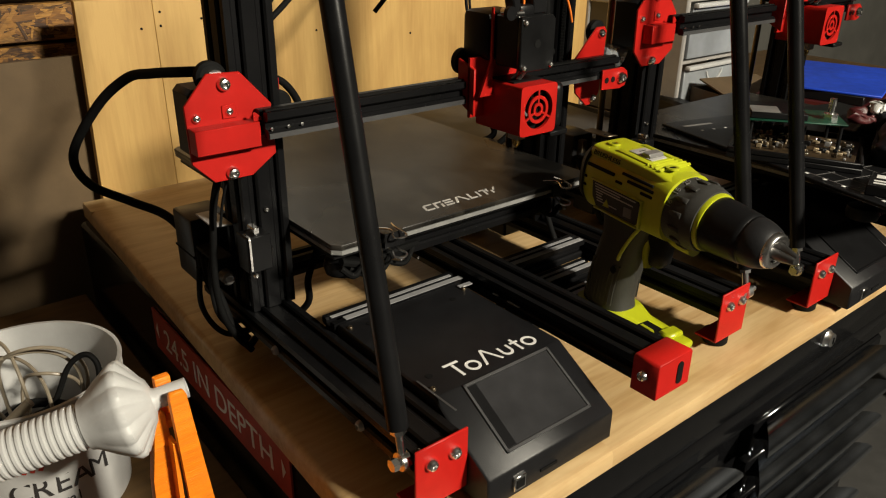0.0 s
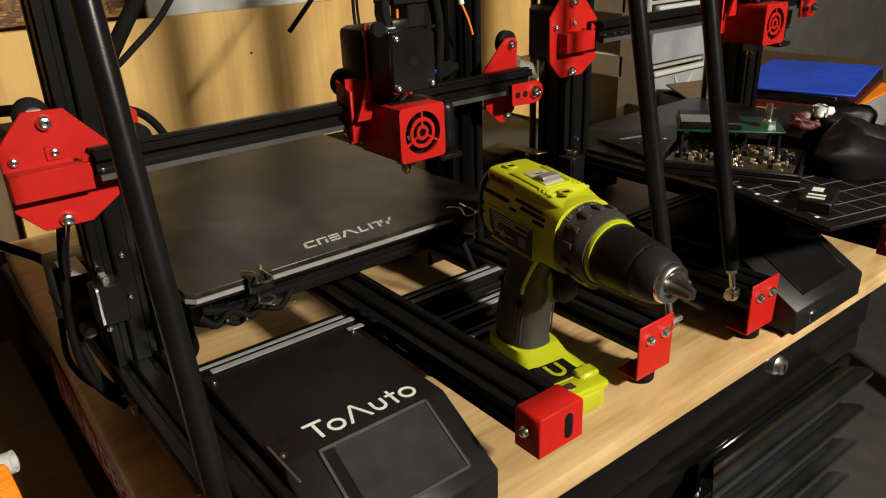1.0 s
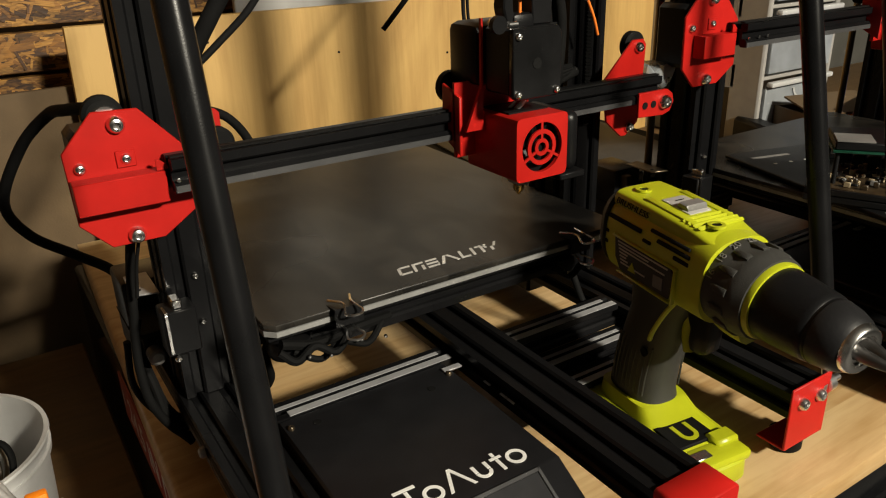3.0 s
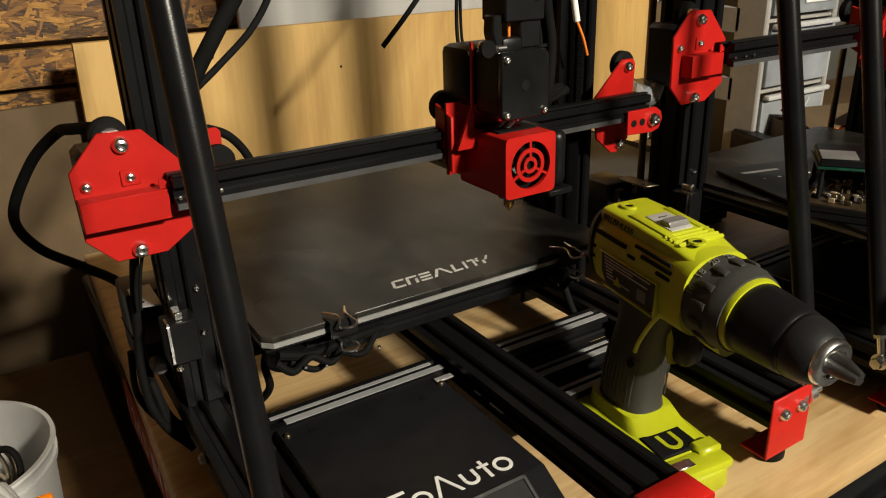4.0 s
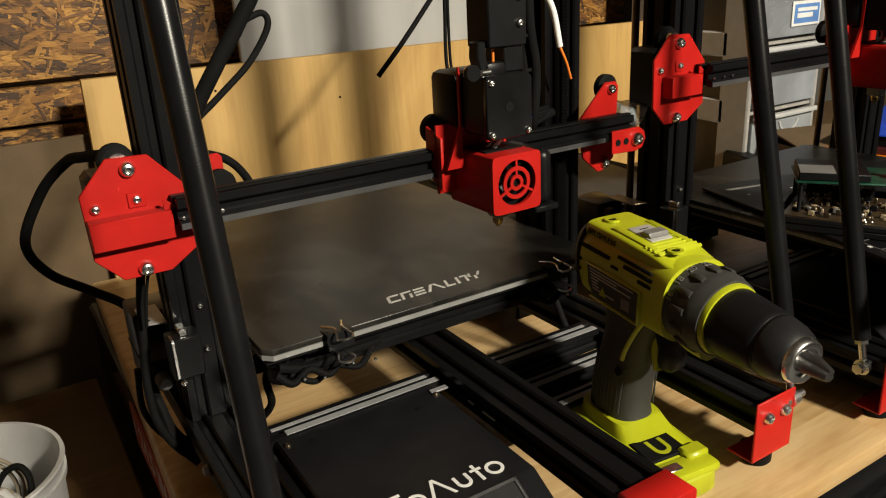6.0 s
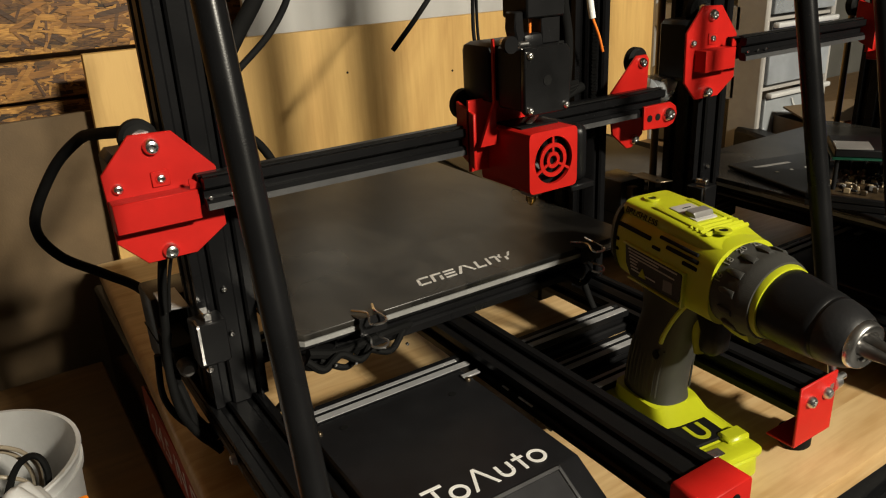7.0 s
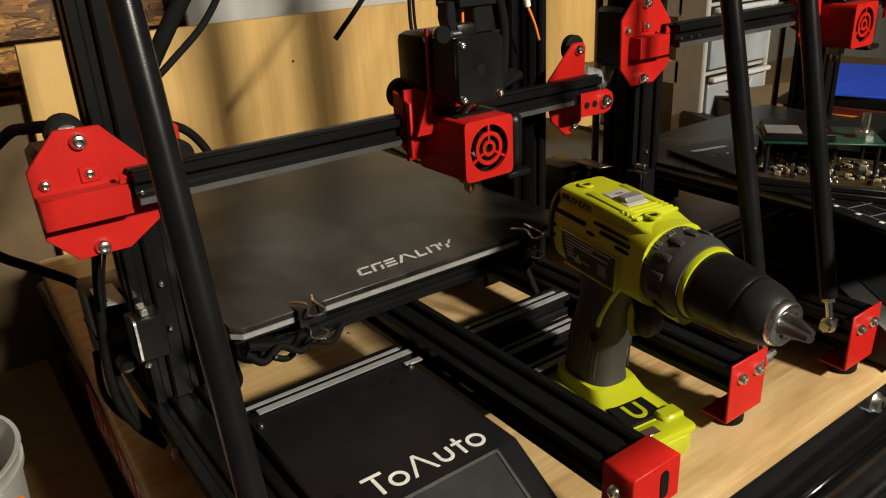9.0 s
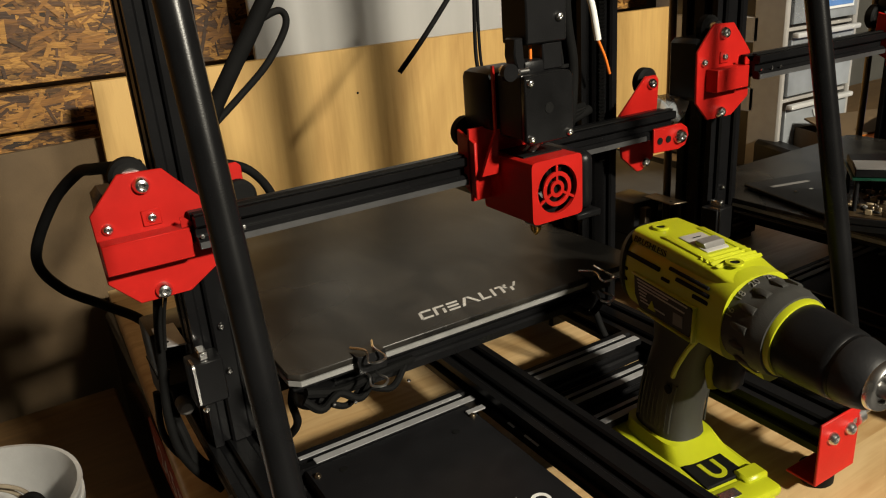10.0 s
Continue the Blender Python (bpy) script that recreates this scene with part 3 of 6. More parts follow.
def wheel(p, x, y, z, axis="y"):
    bm = bmesh.new()
    lathe(bm, (x, y - 0.005, z), (0, 1, 0), [(0, 0.004), (0, 0.0095), (0.002, 0.0118), (0.008, 0.0118), (0.010, 0.0095), (0.010, 0.004)], 24)
    return part("roller", bm, RUBBER, p)


def end_cap(p, x, y):
    """Bent red foot plate on the front end of a base rail, with two screws and a rubber foot."""
    bm = bmesh.new()
    box(bm, (x - 0.0225, y - 0.002, 1.013), (x + 0.0225, y, 1.0625), 0.0006)
    box(bm, (x - 0.0225, y - 0.002, 1.012), (x + 0.0225, y + 0.021, 1.014), 0.0006)
    cap = part("foot_plate", bm, RED, p, "bent red foot plate")
    for dx in (-0.01, 0.01):
        screw_head("screw", (x + dx, y - 0.002, 1.048), 0.0048, cap)
    bm = bmesh.new(); lathe(bm, (x, y + 0.0115, 1.0003), (0, 0, 1), [(0, 0.0105), (0.002, 0.012), (0.0119, 0.012)], 20)
    part("rubber_foot", bm, RUBBER, cap)


def brace(p, x, foot_y):
    """Round tube from the front of a base rail up to the top of an upright, with a ball joint."""
    a, b = Vector((x, foot_y, 1.074)), Vector((x, foot_y + 0.125, 1.64))
    bm = bmesh.new()
    rod(bm, a, b, 0.0072, n=32)
    tb = part("brace_tube", bm, TUBE, p, "round black brace tube")
    d = (a - b).normalized()
    bm = bmesh.new()
    rod(bm, a - d * 0.002, a + d * 0.004, 0.0056, n=6)
    rod(bm, a, a + d * 0.022, 0.0030, n=14)
    annulus(bm, a + d * 0.024 + Vector((-0.0032, 0, 0)), 0.0030, 0.0066, 0.0064, n=24, axis="x")
    ball(bm, a + d * 0.024, 0.0046, 14)
    rod(bm, a + d * 0.024 - Vector((0.007, 0, 0)), a + d * 0.024 + Vector((0.014, 0, 0)), 0.0027)
    rod(bm, a + d * 0.024 - Vector((0.0095, 0, 0)), a + d * 0.024 - Vector((0.005, 0, 0)), 0.0046, n=6)
    part("ball_joint", bm, CHROME, tb, "bright ball joint rod end")


def printer(label, dx, dy, lift, hot_x, bed_dy, logo, group, detailed):
    """A bed-slinger printer: base rails, middle beam, uprights, red-plated gantry and bed.
    Built in the place of the first one; dx, dy move the whole, lift raises the gantry, hot_x slides the hot end."""
    p = thing("desktop_printer", (0.417, 0.5, 1.0), label, "printer", group)
    # base rails
    for x in (0.240, 0.592):
        bm = bmesh.new(); slot_bar(bm, "y", 0.286, 0.63, (x, 1.0475), 0.04, 0.02)
        part("base_rail", bm, BLACK, p)
        end_cap(p, x, 0.286)
    for y in (0.352, 0.480):
        screw_head("screw", (0.220, y, 1.043), 0.0042, p, "x", SATIN)
    bm = bmesh.new(); slot_bar(bm, "y", 0.256, 0.86, (0.4235, 1.0665), 0.04, 0.02); box(bm, (0.414, 0.262, 1.0485), (0.433, 0.86, 1.0562))
    part("middle_beam", bm, BLACK, p)
    # belt tensioner cap
    bm = bmesh.new()
    x0, x1, y0, y1, z0, z1 = 0.4025, 0.4445, 0.2345, 0.258, 1.0475, 1.0795
    prism(bm, [(x0, z0 + 0.001), (x0, z1 - 0.002), (x0 + 0.002, z1), (x1 - 0.002, z1), (x1, z1 - 0.002), (x1, z0 + 0.001)], "y", y0, y1, 0.0008)
    cap = part("tensioner_cap", bm, RED, p, "red folded belt tensioner cap")
    bm = bmesh.new()
    prism(bm, [(0.430 + 0.0036 * math.cos(a), 1.0635 + (0.006 if math.sin(a) > 0 else -0.006) + 0.0036 * math.sin(a)) for a in [2 * math.pi * (k + 0.5) / 16 for k in range(16)]], "y", y0 - 0.0006, y0 + 0.002)
    part("slot", bm, RUBBER, cap)
    screw_head("screw", (x0, 0.247, 1.0655), 0.0046, cap, "x")
    # cross members
    for y, z, x_lo, x_hi, w, h in ((0.4625, 1.0555, 0.2605, 0.4030, 0.02, 0.02), (0.462, 1.050, 0.4440, 0.5715, 0.02, 0.02), (0.4415, 1.030, 0.4440, 0.5715, 0.02, 0.02), (0.418, 1.0205, 0.4440, 0.5715, 0.02, 0.02), (0.615, 1.0475, 0.2605, 0.4030, 0.02, 0.02), (0.615, 1.0475, 0.4440, 0.5715, 0.02, 0.02)):
        bm = bmesh.new(); slot_bar(bm, "x", x_lo, x_hi, (y, z), w, h)
        c = part("cross_bar", bm, BLACK, p)
        # the lit tops of the front bars, painted as pale grey strips
        if y < 0.5:
            bm = bmesh.new()
            box(bm, (x_lo + 0.012, y - w / 2 + 0.0004, z + h / 2), (x_hi - 0.002, y - w / 2 + 0.0064, z + h / 2 + 0.0006))
            box(bm, (x_lo + 0.004, y - w / 2 + 0.0105, z + h / 2), (x_hi - 0.008, y - w / 2 + 0.0140, z + h / 2 + 0.0006))
            part("edge_highlight", bm, SATIN, c, "pale strip painted as the highlight on a bar edge")
    bm = bmesh.new(); box(bm, (0.385, 0.438, 1.0654), (0.400, 0.443, 1.0668), 0.0003); part("bright_tab", bm, SATIN, p)
    # control box with a sloping display
    bm = bmesh.new()
    prism(bm, [(0.262, 1.004), (0.262, 1.030), (0.322, 1.065), (0.452, 1.065), (0.452, 1.004)], "x", 0.2625, 0.3925, 0.0015)
    # the front corner on the middle beam's side is cut back
    cb = part("control_box", bm, STEEL, p, "black folded steel control box")
    slope = math.degrees(math.atan2(0.035, 0.060))
    up = Vector((0, 0.060, 0.035)).normalized()
    nrm = Vector((0, -0.035, 0.060)).normalized()
    mid = Vector((0.3315, 0.296, 1.030 + (0.296 - 0.262) * 0.035 / 0.060))
    frame_m = Matrix(((1, up.x * 0, nrm.x, mid.x), (0, up.y, nrm.y, mid.y), (0, up.z, nrm.z, mid.z), (0, 0, 0, 1)))
    bm = bmesh.new()
    for a, b in (((-0.044, -0.029), (0.044, -0.0265)), ((-0.044, 0.0265), (0.044, 0.029)), ((-0.044, -0.029), (-0.0415, 0.029)), ((0.0415, -0.029), (0.044, 0.029))):
        v = box(bm, (*a, 0.0), (*b, 0.0016), 0.0004)
    bmesh.ops.transform(bm, verts=bm.verts, matrix=frame_m)
    # shade on the second printer's display is put into its colour: plain black
    part("display_bezel", bm, DULL if detailed else PLASTIC, cb)
    bm = bmesh.new(); box(bm, (-0.0413, -0.0263, 0), (0.0413, 0.0263, 0.0006)); bmesh.ops.transform(bm, verts=bm.verts, matrix=frame_m)
    part("display", bm, SCREEN if detailed else PLASTIC, cb, "dark switched-off touch display")
    bm = bmesh.new(); box(bm, (-0.0410, -0.0260, 0.0006), (-0.0330, 0.0260, 0.0009)); bmesh.ops.transform(bm, verts=bm.verts, matrix=frame_m)
    part("display_margin", bm, PLASTIC, cb)
    bm = bmesh.new(); box(bm, (0.285, 0.2595, 1.010), (0.2965, 0.263, 1.022), 0.0006); usb = part("usb_socket", bm, CHROME, cb, "square metal data socket")
    bm = bmesh.new(); box(bm, (0.287, 0.2590, 1.0125), (0.2945, 0.2596, 1.0195)); part("socket_hole", bm, RUBBER, usb)
    bm = bmesh.new(); box(bm, (0.313, 0.2612, 1.012), (0.330, 0.263, 1.0145)); part("card_slot", bm, RUBBER, cb)
    if detailed:
        for x, y in ((0.367, 0.427), (0.285, 0.437), (0.276, 0.345)):
            bm = bmesh.new(); annulus(bm, (x, y, 1.0652), 0.0, 0.0028, 0.0003, axis="z"); part("hole", bm, RUBBER, cb)
        for x, y in ((0.268, 0.330), (0.268, 0.440), (0.387, 0.436)):
            screw_head("screw", (x, y, 1.0650), 0.0024, cb, "z", SCREWSTEEL)
        bm = bmesh.new(); box(bm, (0.2635, 0.300, 1.0655), (0.2655, 0.345, 1.0662), 0.0002); part("lid_edge", bm, DULL, cb)
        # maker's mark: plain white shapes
        tilt = Matrix.Translation((0.2910, 0.3300, 1.0652)) @ pose(0, 0, 0, 0, 0, -0.5) @ Matrix.Diagonal((1.06, 1.06, 1, 1))
        shapes = []
        bm = bmesh.new(); box(bm, (0, 0.0157, 0), (0.0135, 0.018, 0.0003)); box(bm, (0.0056, 0, 0), (0.0079, 0.0150, 0.0003)); shapes.append(bm)
        bm = bmesh.new(); annulus(bm, (0.0195, 0.0060, 0), 0.0040, 0.0062, 0.0003, axis="z"); shapes.append(bm)
        bm = bmesh.new()
        prism(bm, [(0.0270, 0), (0.0345, 0.018), (0.0367, 0.018), (0.0292, 0)], "z", 0, 0.0003); prism(bm, [(0.0420, 0), (0.0345, 0.018), (0.0367, 0.018), (0.0442, 0)], "z", 0, 0.00035); shapes.append(bm)
        bm = bmesh.new(); annulus(bm, (0.0518, 0.0052, 0), 0.0030, 0.0052, 0.0003, 180, 360, axis="z"); box(bm, (0.0466, 0.0058, 0), (0.0488, 0.012, 0.0003)); box(bm, (0.0548, 0.0058, 0), (0.0570, 0.012, 0.0003)); shapes.append(bm)
        bm = bmesh.new(); box(bm, (0.0622, 0, 0), (0.0644, 0.0095, 0.0003)); box(bm, (0.0595, 0.0101, 0), (0.0672, 0.0121, 0.0003)); box(bm, (0.0622, 0.0127, 0), (0.0644, 0.016, 0.0003)); shapes.append(bm)
        bm = bmesh.new(); annulus(bm, (0.0745, 0.0060, 0), 0.0040, 0.0062, 0.0003, axis="z"); shapes.append(bm)
        for bm in shapes:
            bmesh.ops.transform(bm, verts=bm.verts, matrix=tilt)
            part("mark", bm, WHITE, cb, "white printed mark")
    # uprights
    for x, s in ((0.2435, -1), (0.590, 1)):
        bm = bmesh.new(); slot_bar(bm, "z", 1.058, 1.66, (x, 0.545), 0.04, 0.04)
        part("upright", bm, BLACK, p, "black slotted aluminium upright")
        bm = bmesh.new(); rod(bm, (x + 0.004, 0.598, 1.07), (x + 0.004, 0.598, 1.62), 0.004)
        part("lead_screw", bm, SCREWSTEEL, p)
        bm = bmesh.new(); box(bm, (x - 0.017, 0.577, 1.0575), (x + 0.025, 0.619, 1.066)); box(bm, (x - 0.015, 0.579, 1.018), (x + 0.023, 0.617, 1.0575), 0.003)
        part("lift_motor", bm, PLASTIC, p)
        bm = bmesh.new(); lathe(bm, (x + 0.004, 0.598, 1.066), (0, 0, 1), [(0, 0.0095), (0.024, 0.0095), (0.0245, 0.0045)], 20)
        part("coupler", bm, SCREWSTEEL, p)
    bm = bmesh.new(); slot_bar(bm, "x", 0.2235, 0.61, (0.545, 1.67), 0.04, 0.02); part("top_bar", bm, BLACK, p)
    for x, foot_y in ((0.216, 0.301 if detailed else 0.307), (0.616, 0.293)):
        brace(p, x, foot_y)
    bm = bmesh.new(); box(bm, (0.207, 0.556, 1.074), (0.2225, 0.594, 1.098), 0.003); box(bm, (0.205, 0.554, 1.0985), (0.2225, 0.596, 1.102), 0.0008)
    zm = part("lift_motor_housing", bm, RUBBER, p)
    bm = bmesh.new(); prism(bm, [(0.2085, 0.552), (0.2225, 0.548), (0.2225, 0.590), (0.2065, 0.590), (0.2055, 0.556)], "z", 1.1330, 1.1343, 0.0003); part("bracket", bm, SATIN if detailed else SCREWSTEEL, zm, "bright metal bracket" if detailed else "oily metal bracket")
    bm = bmesh.new(); annulus(bm, (0.2110, 0.559, 1.1343), 0.0, 0.0016, 0.0003, n=14, axis="z"); part("bracket_hole", bm, RUBBER, zm)
    bm = bmesh.new(); box(bm, (0.2045, 0.602, 1.060), (0.2420, 0.646, 1.124), 0.0035, 2); mc = part("lift_motor_case", bm, SCUFFED, zm, "black stepper motor case")
    bm = bmesh.new(); box(bm, (0.2040, 0.6015, 1.086), (0.2425, 0.6465, 1.0875)); part("case_seam", bm, RUBBER, mc)
    for k, (y, r) in enumerate(((0.556, 0.0042), (0.566, 0.0036), (0.548, 0.0030))):
        bm = bmesh.new(); tube(bm, [(0.2080, y + 0.030, 1.095), (0.2050, y + 0.016, 1.080), (0.2075, y + 0.004, 1.060), (0.2120, y - 0.004, 1.040 - 0.004 * k), (0.2240, y - 0.008, 1.020 - 0.004 * k)], r); part("motor_lead", bm, LOOM, zm)
    bm = bmesh.new(); lathe(bm, (0.2125, 0.5555, 1.086), (0, -1, 0), [(0, 0.006), (0.010, 0.006), (0.012, 0.004), (0.012, 0.001)], 18); part("plug", bm, GREYPL, zm)
    # end-stop switch on the left upright
    bm = bmesh.new(); box(bm, (0.214, 0.505, 1.105), (0.236, 0.524, 1.137), 0.001)
    sw = part("end_stop", bm, PLASTIC, p, "black end-stop switch housing")
    bm = bmesh.new(); box(bm, (0.2155, 0.503, 1.108), (0.2172, 0.5055, 1.136)); box(bm, (0.2155, 0.5035, 1.1355), (0.2172, 0.514, 1.138)); part("bright_strip", bm, CHROME, sw)
    bm = bmesh.new(); box(bm, (0.222, 0.508, 1.137), (0.228, 0.520, 1.143), 0.0008); part("lever", bm, CHROME, sw)
    for c in ((0.243, 0.5245, 1.115), (0.243, 0.5245, 1.15), (0.2195, 0.5045, 1.103)):
        screw_head("screw", c, 0.0025, p)
    # ---- gantry ----
    g = lift
    bm = bmesh.new(); slot_bar(bm, "x", 0.2320, 0.640, (0.4945, 1.2310 + g), 0.02, 0.02)
    part("gantry_beam", bm, BLACK, p, "black slotted gantry beam")
    # highlight on the lower front of the beam, put in as a grey strip
    bm = bmesh.new(); box(bm, (0.2325, 0.4838, 1.2212 + g), (0.605, 0.4846, 1.2252 + g)); part("gantry_highlight", bm, DULL, p, "grey strip painted as the highlight along the beam")
    bm = bmesh.new(); box(bm, (0.2325, 0.4880, 1.2415 + g), (0.640, 0.4930, 1.2425 + g)); part("drive_belt", bm, RUBBER, p)
    for x in (0.2345, 0.2485, 0.2600):
        bm = bmesh.new(); lathe(bm, (x, 0.4838, 1.2290 + g), (0, -1, 0), [(0, 0.0013), (0.0006, 0.0013), (0.0008, 0.0006)], 10); part('slot_nut', bm, CHROME, p)
    # left plate with motor bracket
    bm = bmesh.new()
    prism(bm, [(0.1975, 1.2705 + g), (0.2230, 1.2695 + g), (0.2465, 1.2430 + g), (0.2475, 1.2030 + g), (0.2260, 1.1885 + g), (0.1950, 1.1885 + g), (0.1790, 1.2055 + g), (0.1780, 1.2490 + g)], "y", 0.506, 0.5085, 0.0005)
    lp = part("end_plate", bm, RED, p, "red eight-sided gantry end plate")
    bm = bmesh.new()
    cover_y = 0.4930
    box(bm, (0.1790 if detailed else 0.1895, cover_y, 1.2145 + g), (0.2300, 0.5058, 1.2335 + g), 0.0005)
    prism(bm, [(0.2255, 1.234 + g), (0.2345, 1.234 + g), (0.2275, 1.2405 + g), (0.2255, 1.2405 + g)], "y", cover_y + 0.0015, cover_y + 0.0027)
    part("switch_cover", bm, RED, lp, "red folded cover")
    for c, r in (((0.2095, 0.506, 1.2620 + g), 0.0052), ((0.2095, 0.506, 1.1940 + g), 0.0052), ((0.186, 0.506, 1.2395 + g), 0.0034), ((0.2115, 0.506, 1.2415 + g), 0.0034)):
        screw_head("screw", c, r, lp)
    bm = bmesh.new(); box(bm, (0.206, 0.5048, 1.2365 + g), (0.217, 0.5060, 1.2465 + g), 0.0004); part("tab", bm, RED, lp)
    wheel(p, 0.2055, 0.520, 1.2655 + g)
    bm = bmesh.new(); rod(bm, (0.2055, 0.5088, 1.2655 + g), (0.2055, 0.5145, 1.2655 + g), 0.0068, n=20); part('washer', bm, CHROME, p, 'bright washer stack')
    wheel(p, 0.2095, 0.520, 1.200 + g)
    bm = bmesh.new(); box(bm, (0.184, 0.5095, 1.205 + g), (0.2215, 0.545, 1.259 + g), 0.004); mo = part("gantry_motor", bm, PLASTIC, p, "black stepper motor")
    bm = bmesh.new(); rod(bm, (0.200, 0.5087, 1.226 + g), (0.200, 0.540, 1.226 + g), 0.006); part("pulley", bm, CHROME, mo)
    bm = bmesh.new(); prism(bm, [(0.225, 1.249 + g), (0.286, 1.249 + g), (0.289, 1.246 + g), (0.289, 1.224 + g), (0.225, 1.20 + g)], "y", 0.574, 0.576, 0.0005); bp = part("rear_plate", bm, RED, p, "red rear gantry plate")
    wheel(p, 0.2830, 0.568, 1.2260 + g)
    # right plate, seen as two wings and a tensioner arm
    bm = bmesh.new()
    prism(bm, [(0.624, 1.270 + g), (0.6365, 1.270 + g), (0.640, 1.2655 + g), (0.638, 1.2345 + g), (0.636, 1.199 + g), (0.622, 1.1885 + g), (0.616, 1.1885 + g), (0.598, 1.204 + g), (0.5925, 1.239 + g)], "y", 0.505, 0.5075, 0.0005)
    rp = part("end_plate", bm, RED, p, "red gantry end plate")
    bm = bmesh.new()
    prism(bm, [(0.610, 1.2305 + g), (0.643, 1.2305 + g), (0.650, 1.2260 + g), (0.652, 1.219 + g), (0.648, 1.2110 + g), (0.640, 1.2085 + g), (0.610, 1.2100 + g)], "y", 0.4805, 0.4835, 0.0005)
    part("tensioner_arm", bm, RED, rp, "red tensioner arm")
    screw_head("screw", (0.6395, 0.4805, 1.2200 + g), 0.0062, rp)
    for x in (0.617, 0.627):
        bm = bmesh.new(); annulus(bm, (x, 0.4800, 1.2195 + g), 0.0, 0.0030, 0.0006); part("hole", bm, RUBBER, rp)
    screw_head("screw", (0.6305, 0.505, 1.2635 + g), 0.0046, rp)
    screw_head("screw", (0.6245, 0.505, 1.1960 + g), 0.0046, rp)
    wheel(p, 0.6340, 0.516, 1.2640 + g)
    # ---- hot end ----
    h = hot_x - 0.4600
    bm = bmesh.new()
    prism(bm, [(0.474, 1.253 + g), (0.496, 1.260 + g), (0.497, 1.222 + g), (0.474, 1.211 + g)], "x", 0.4265 + h, 0.4290 + h, 0.0005)
    box(bm, (0.4265 + h, 0.4800, 1.209 + g), (0.492 + h, 0.4822, 1.262 + g))
    prism(bm, [(0.4270 + h, 1.2300 + g), (0.440 + h, 1.2600 + g), (0.440 + h, 1.305 + g), (0.4415 + h, 1.305 + g), (0.4415 + h, 1.230 + g)], "y", 0.4665, 0.4690)
    cr = part("carriage_plate", bm, RED, p, "red folded carriage plate")
    wheel(cr, 0.442 + h, 0.508, 1.254 + g)
    duct = fan_cover(cr, 0.4655 + h, 0.4310, 1.2205 + g, 0.0445)
    bm = bmesh.new(); box(bm, (0.448 + h, 0.446, 1.2425 + g), (0.482 + h, 0.476, 1.2438 + g)); part("duct_opening", bm, RUBBER, duct)
    bm = bmesh.new(); tube(bm, [(0.462 + h, 0.456, 1.243 + g), (0.466 + h, 0.452, 1.250 + g), (0.472 + h, 0.458, 1.258 + g)], 0.0018); part("lead", bm, WHITE, duct)
    bm = bmesh.new(); tube(bm, [(0.466 + h, 0.458, 1.243 + g), (0.471 + h, 0.455, 1.251 + g), (0.476 + h, 0.462, 1.259 + g)], 0.0016); part("lead", bm, ORWIRE, duct)
    for k in range(3):
        bm = bmesh.new(); tube(bm, [(0.459 + 0.004 * k + h, 0.462, 1.242 + g), (0.463 + 0.004 * k + h, 0.458, 1.249 + g), (0.470 + 0.003 * k + h, 0.464, 1.258 + g)], 0.0011); part("lead", bm, (WHITE, REDINK, RUBBER)[k], duct)
    bm = bmesh.new()
    box(bm, (0.4905 + h, 0.436, 1.196 + g), (0.5055 + h, 0.488, 1.240 + g), 0.007, 3)
    box(bm, (0.484 + h, 0.432, 1.192 + g), (0.507 + h, 0.452, 1.197 + g), 0.001)
    part("part_fan", bm, PLASTIC, cr, "black blower fan")
    bm = bmesh.new(); box(bm, (0.460 + h, 0.450, 1.1885 + g), (0.471 + h, 0.464, 1.199 + g), 0.001); part("heater_block", bm, SATIN, cr)
    bm = bmesh.new(); lathe(bm, (0.4655 + h, 0.457, 1.189 + g), (0, 0, -1), [(0, 0.004), (0.005, 0.004), (0.009, 0.001)], 12); part("nozzle", bm, BRASS, cr)
    # extruder: motor behind, gearbox in front
    bm = bmesh.new(); box(bm, (0.4425 + h, 0.438, 1.257 + g), (0.480 + h, 0.4660, 1.300 + g), 0.0015); gb = part("extruder_body", bm, PLASTIC, cr, "black extruder gearbox")
    bm = bmesh.new(); prism(bm, [(0.4445 + h, 1.2545 + g), (0.4790 + h, 1.2545 + g), (0.4820 + h, 1.2575 + g), (0.4820 + h, 1.2965 + g), (0.4785 + h, 1.3005 + g), (0.4415 + h, 1.3005 + g), (0.4415 + h, 1.2575 + g)], "y", 0.433, 0.438, 0.0007); fp = part("extruder_cover", bm, SCUFFED, gb)
    for c in ((0.4455, 1.2955), (0.4455, 1.2585), (0.478, 1.2585)):
        screw_head("screw", (c[0] + h, 0.433, c[1] + g), 0.0026, fp)
    bm = bmesh.new(); annulus(bm, (0.461 + h, 0.4326, 1.2775 + g), 0.0, 0.0036, 0.0006); part("hole", bm, RUBBER, fp)
    bm = bmesh.new(); box(bm, (0.438 + h, 0.4705, 1.259 + g), (0.480 + h, 0.506, 1.301 + g), 0.006, 2); part("extruder_motor", bm, PLASTIC, gb, "black stepper motor")
    bm = bmesh.new(); lathe(bm, (0.441 + h, 0.446, 1.3030 + g), (0, 1, 0), [(0, 0.001), (0, 0.0034), (0.010, 0.0034), (0.010, 0.001)], 12); rod(bm, (0.445 + h, 0.4435, 1.302 + g), (0.452 + h, 0.4435, 1.302 + g), 0.0022)
    part("idler_screw", bm, CHROME if detailed else PLASTIC, gb)
    bm = bmesh.new()
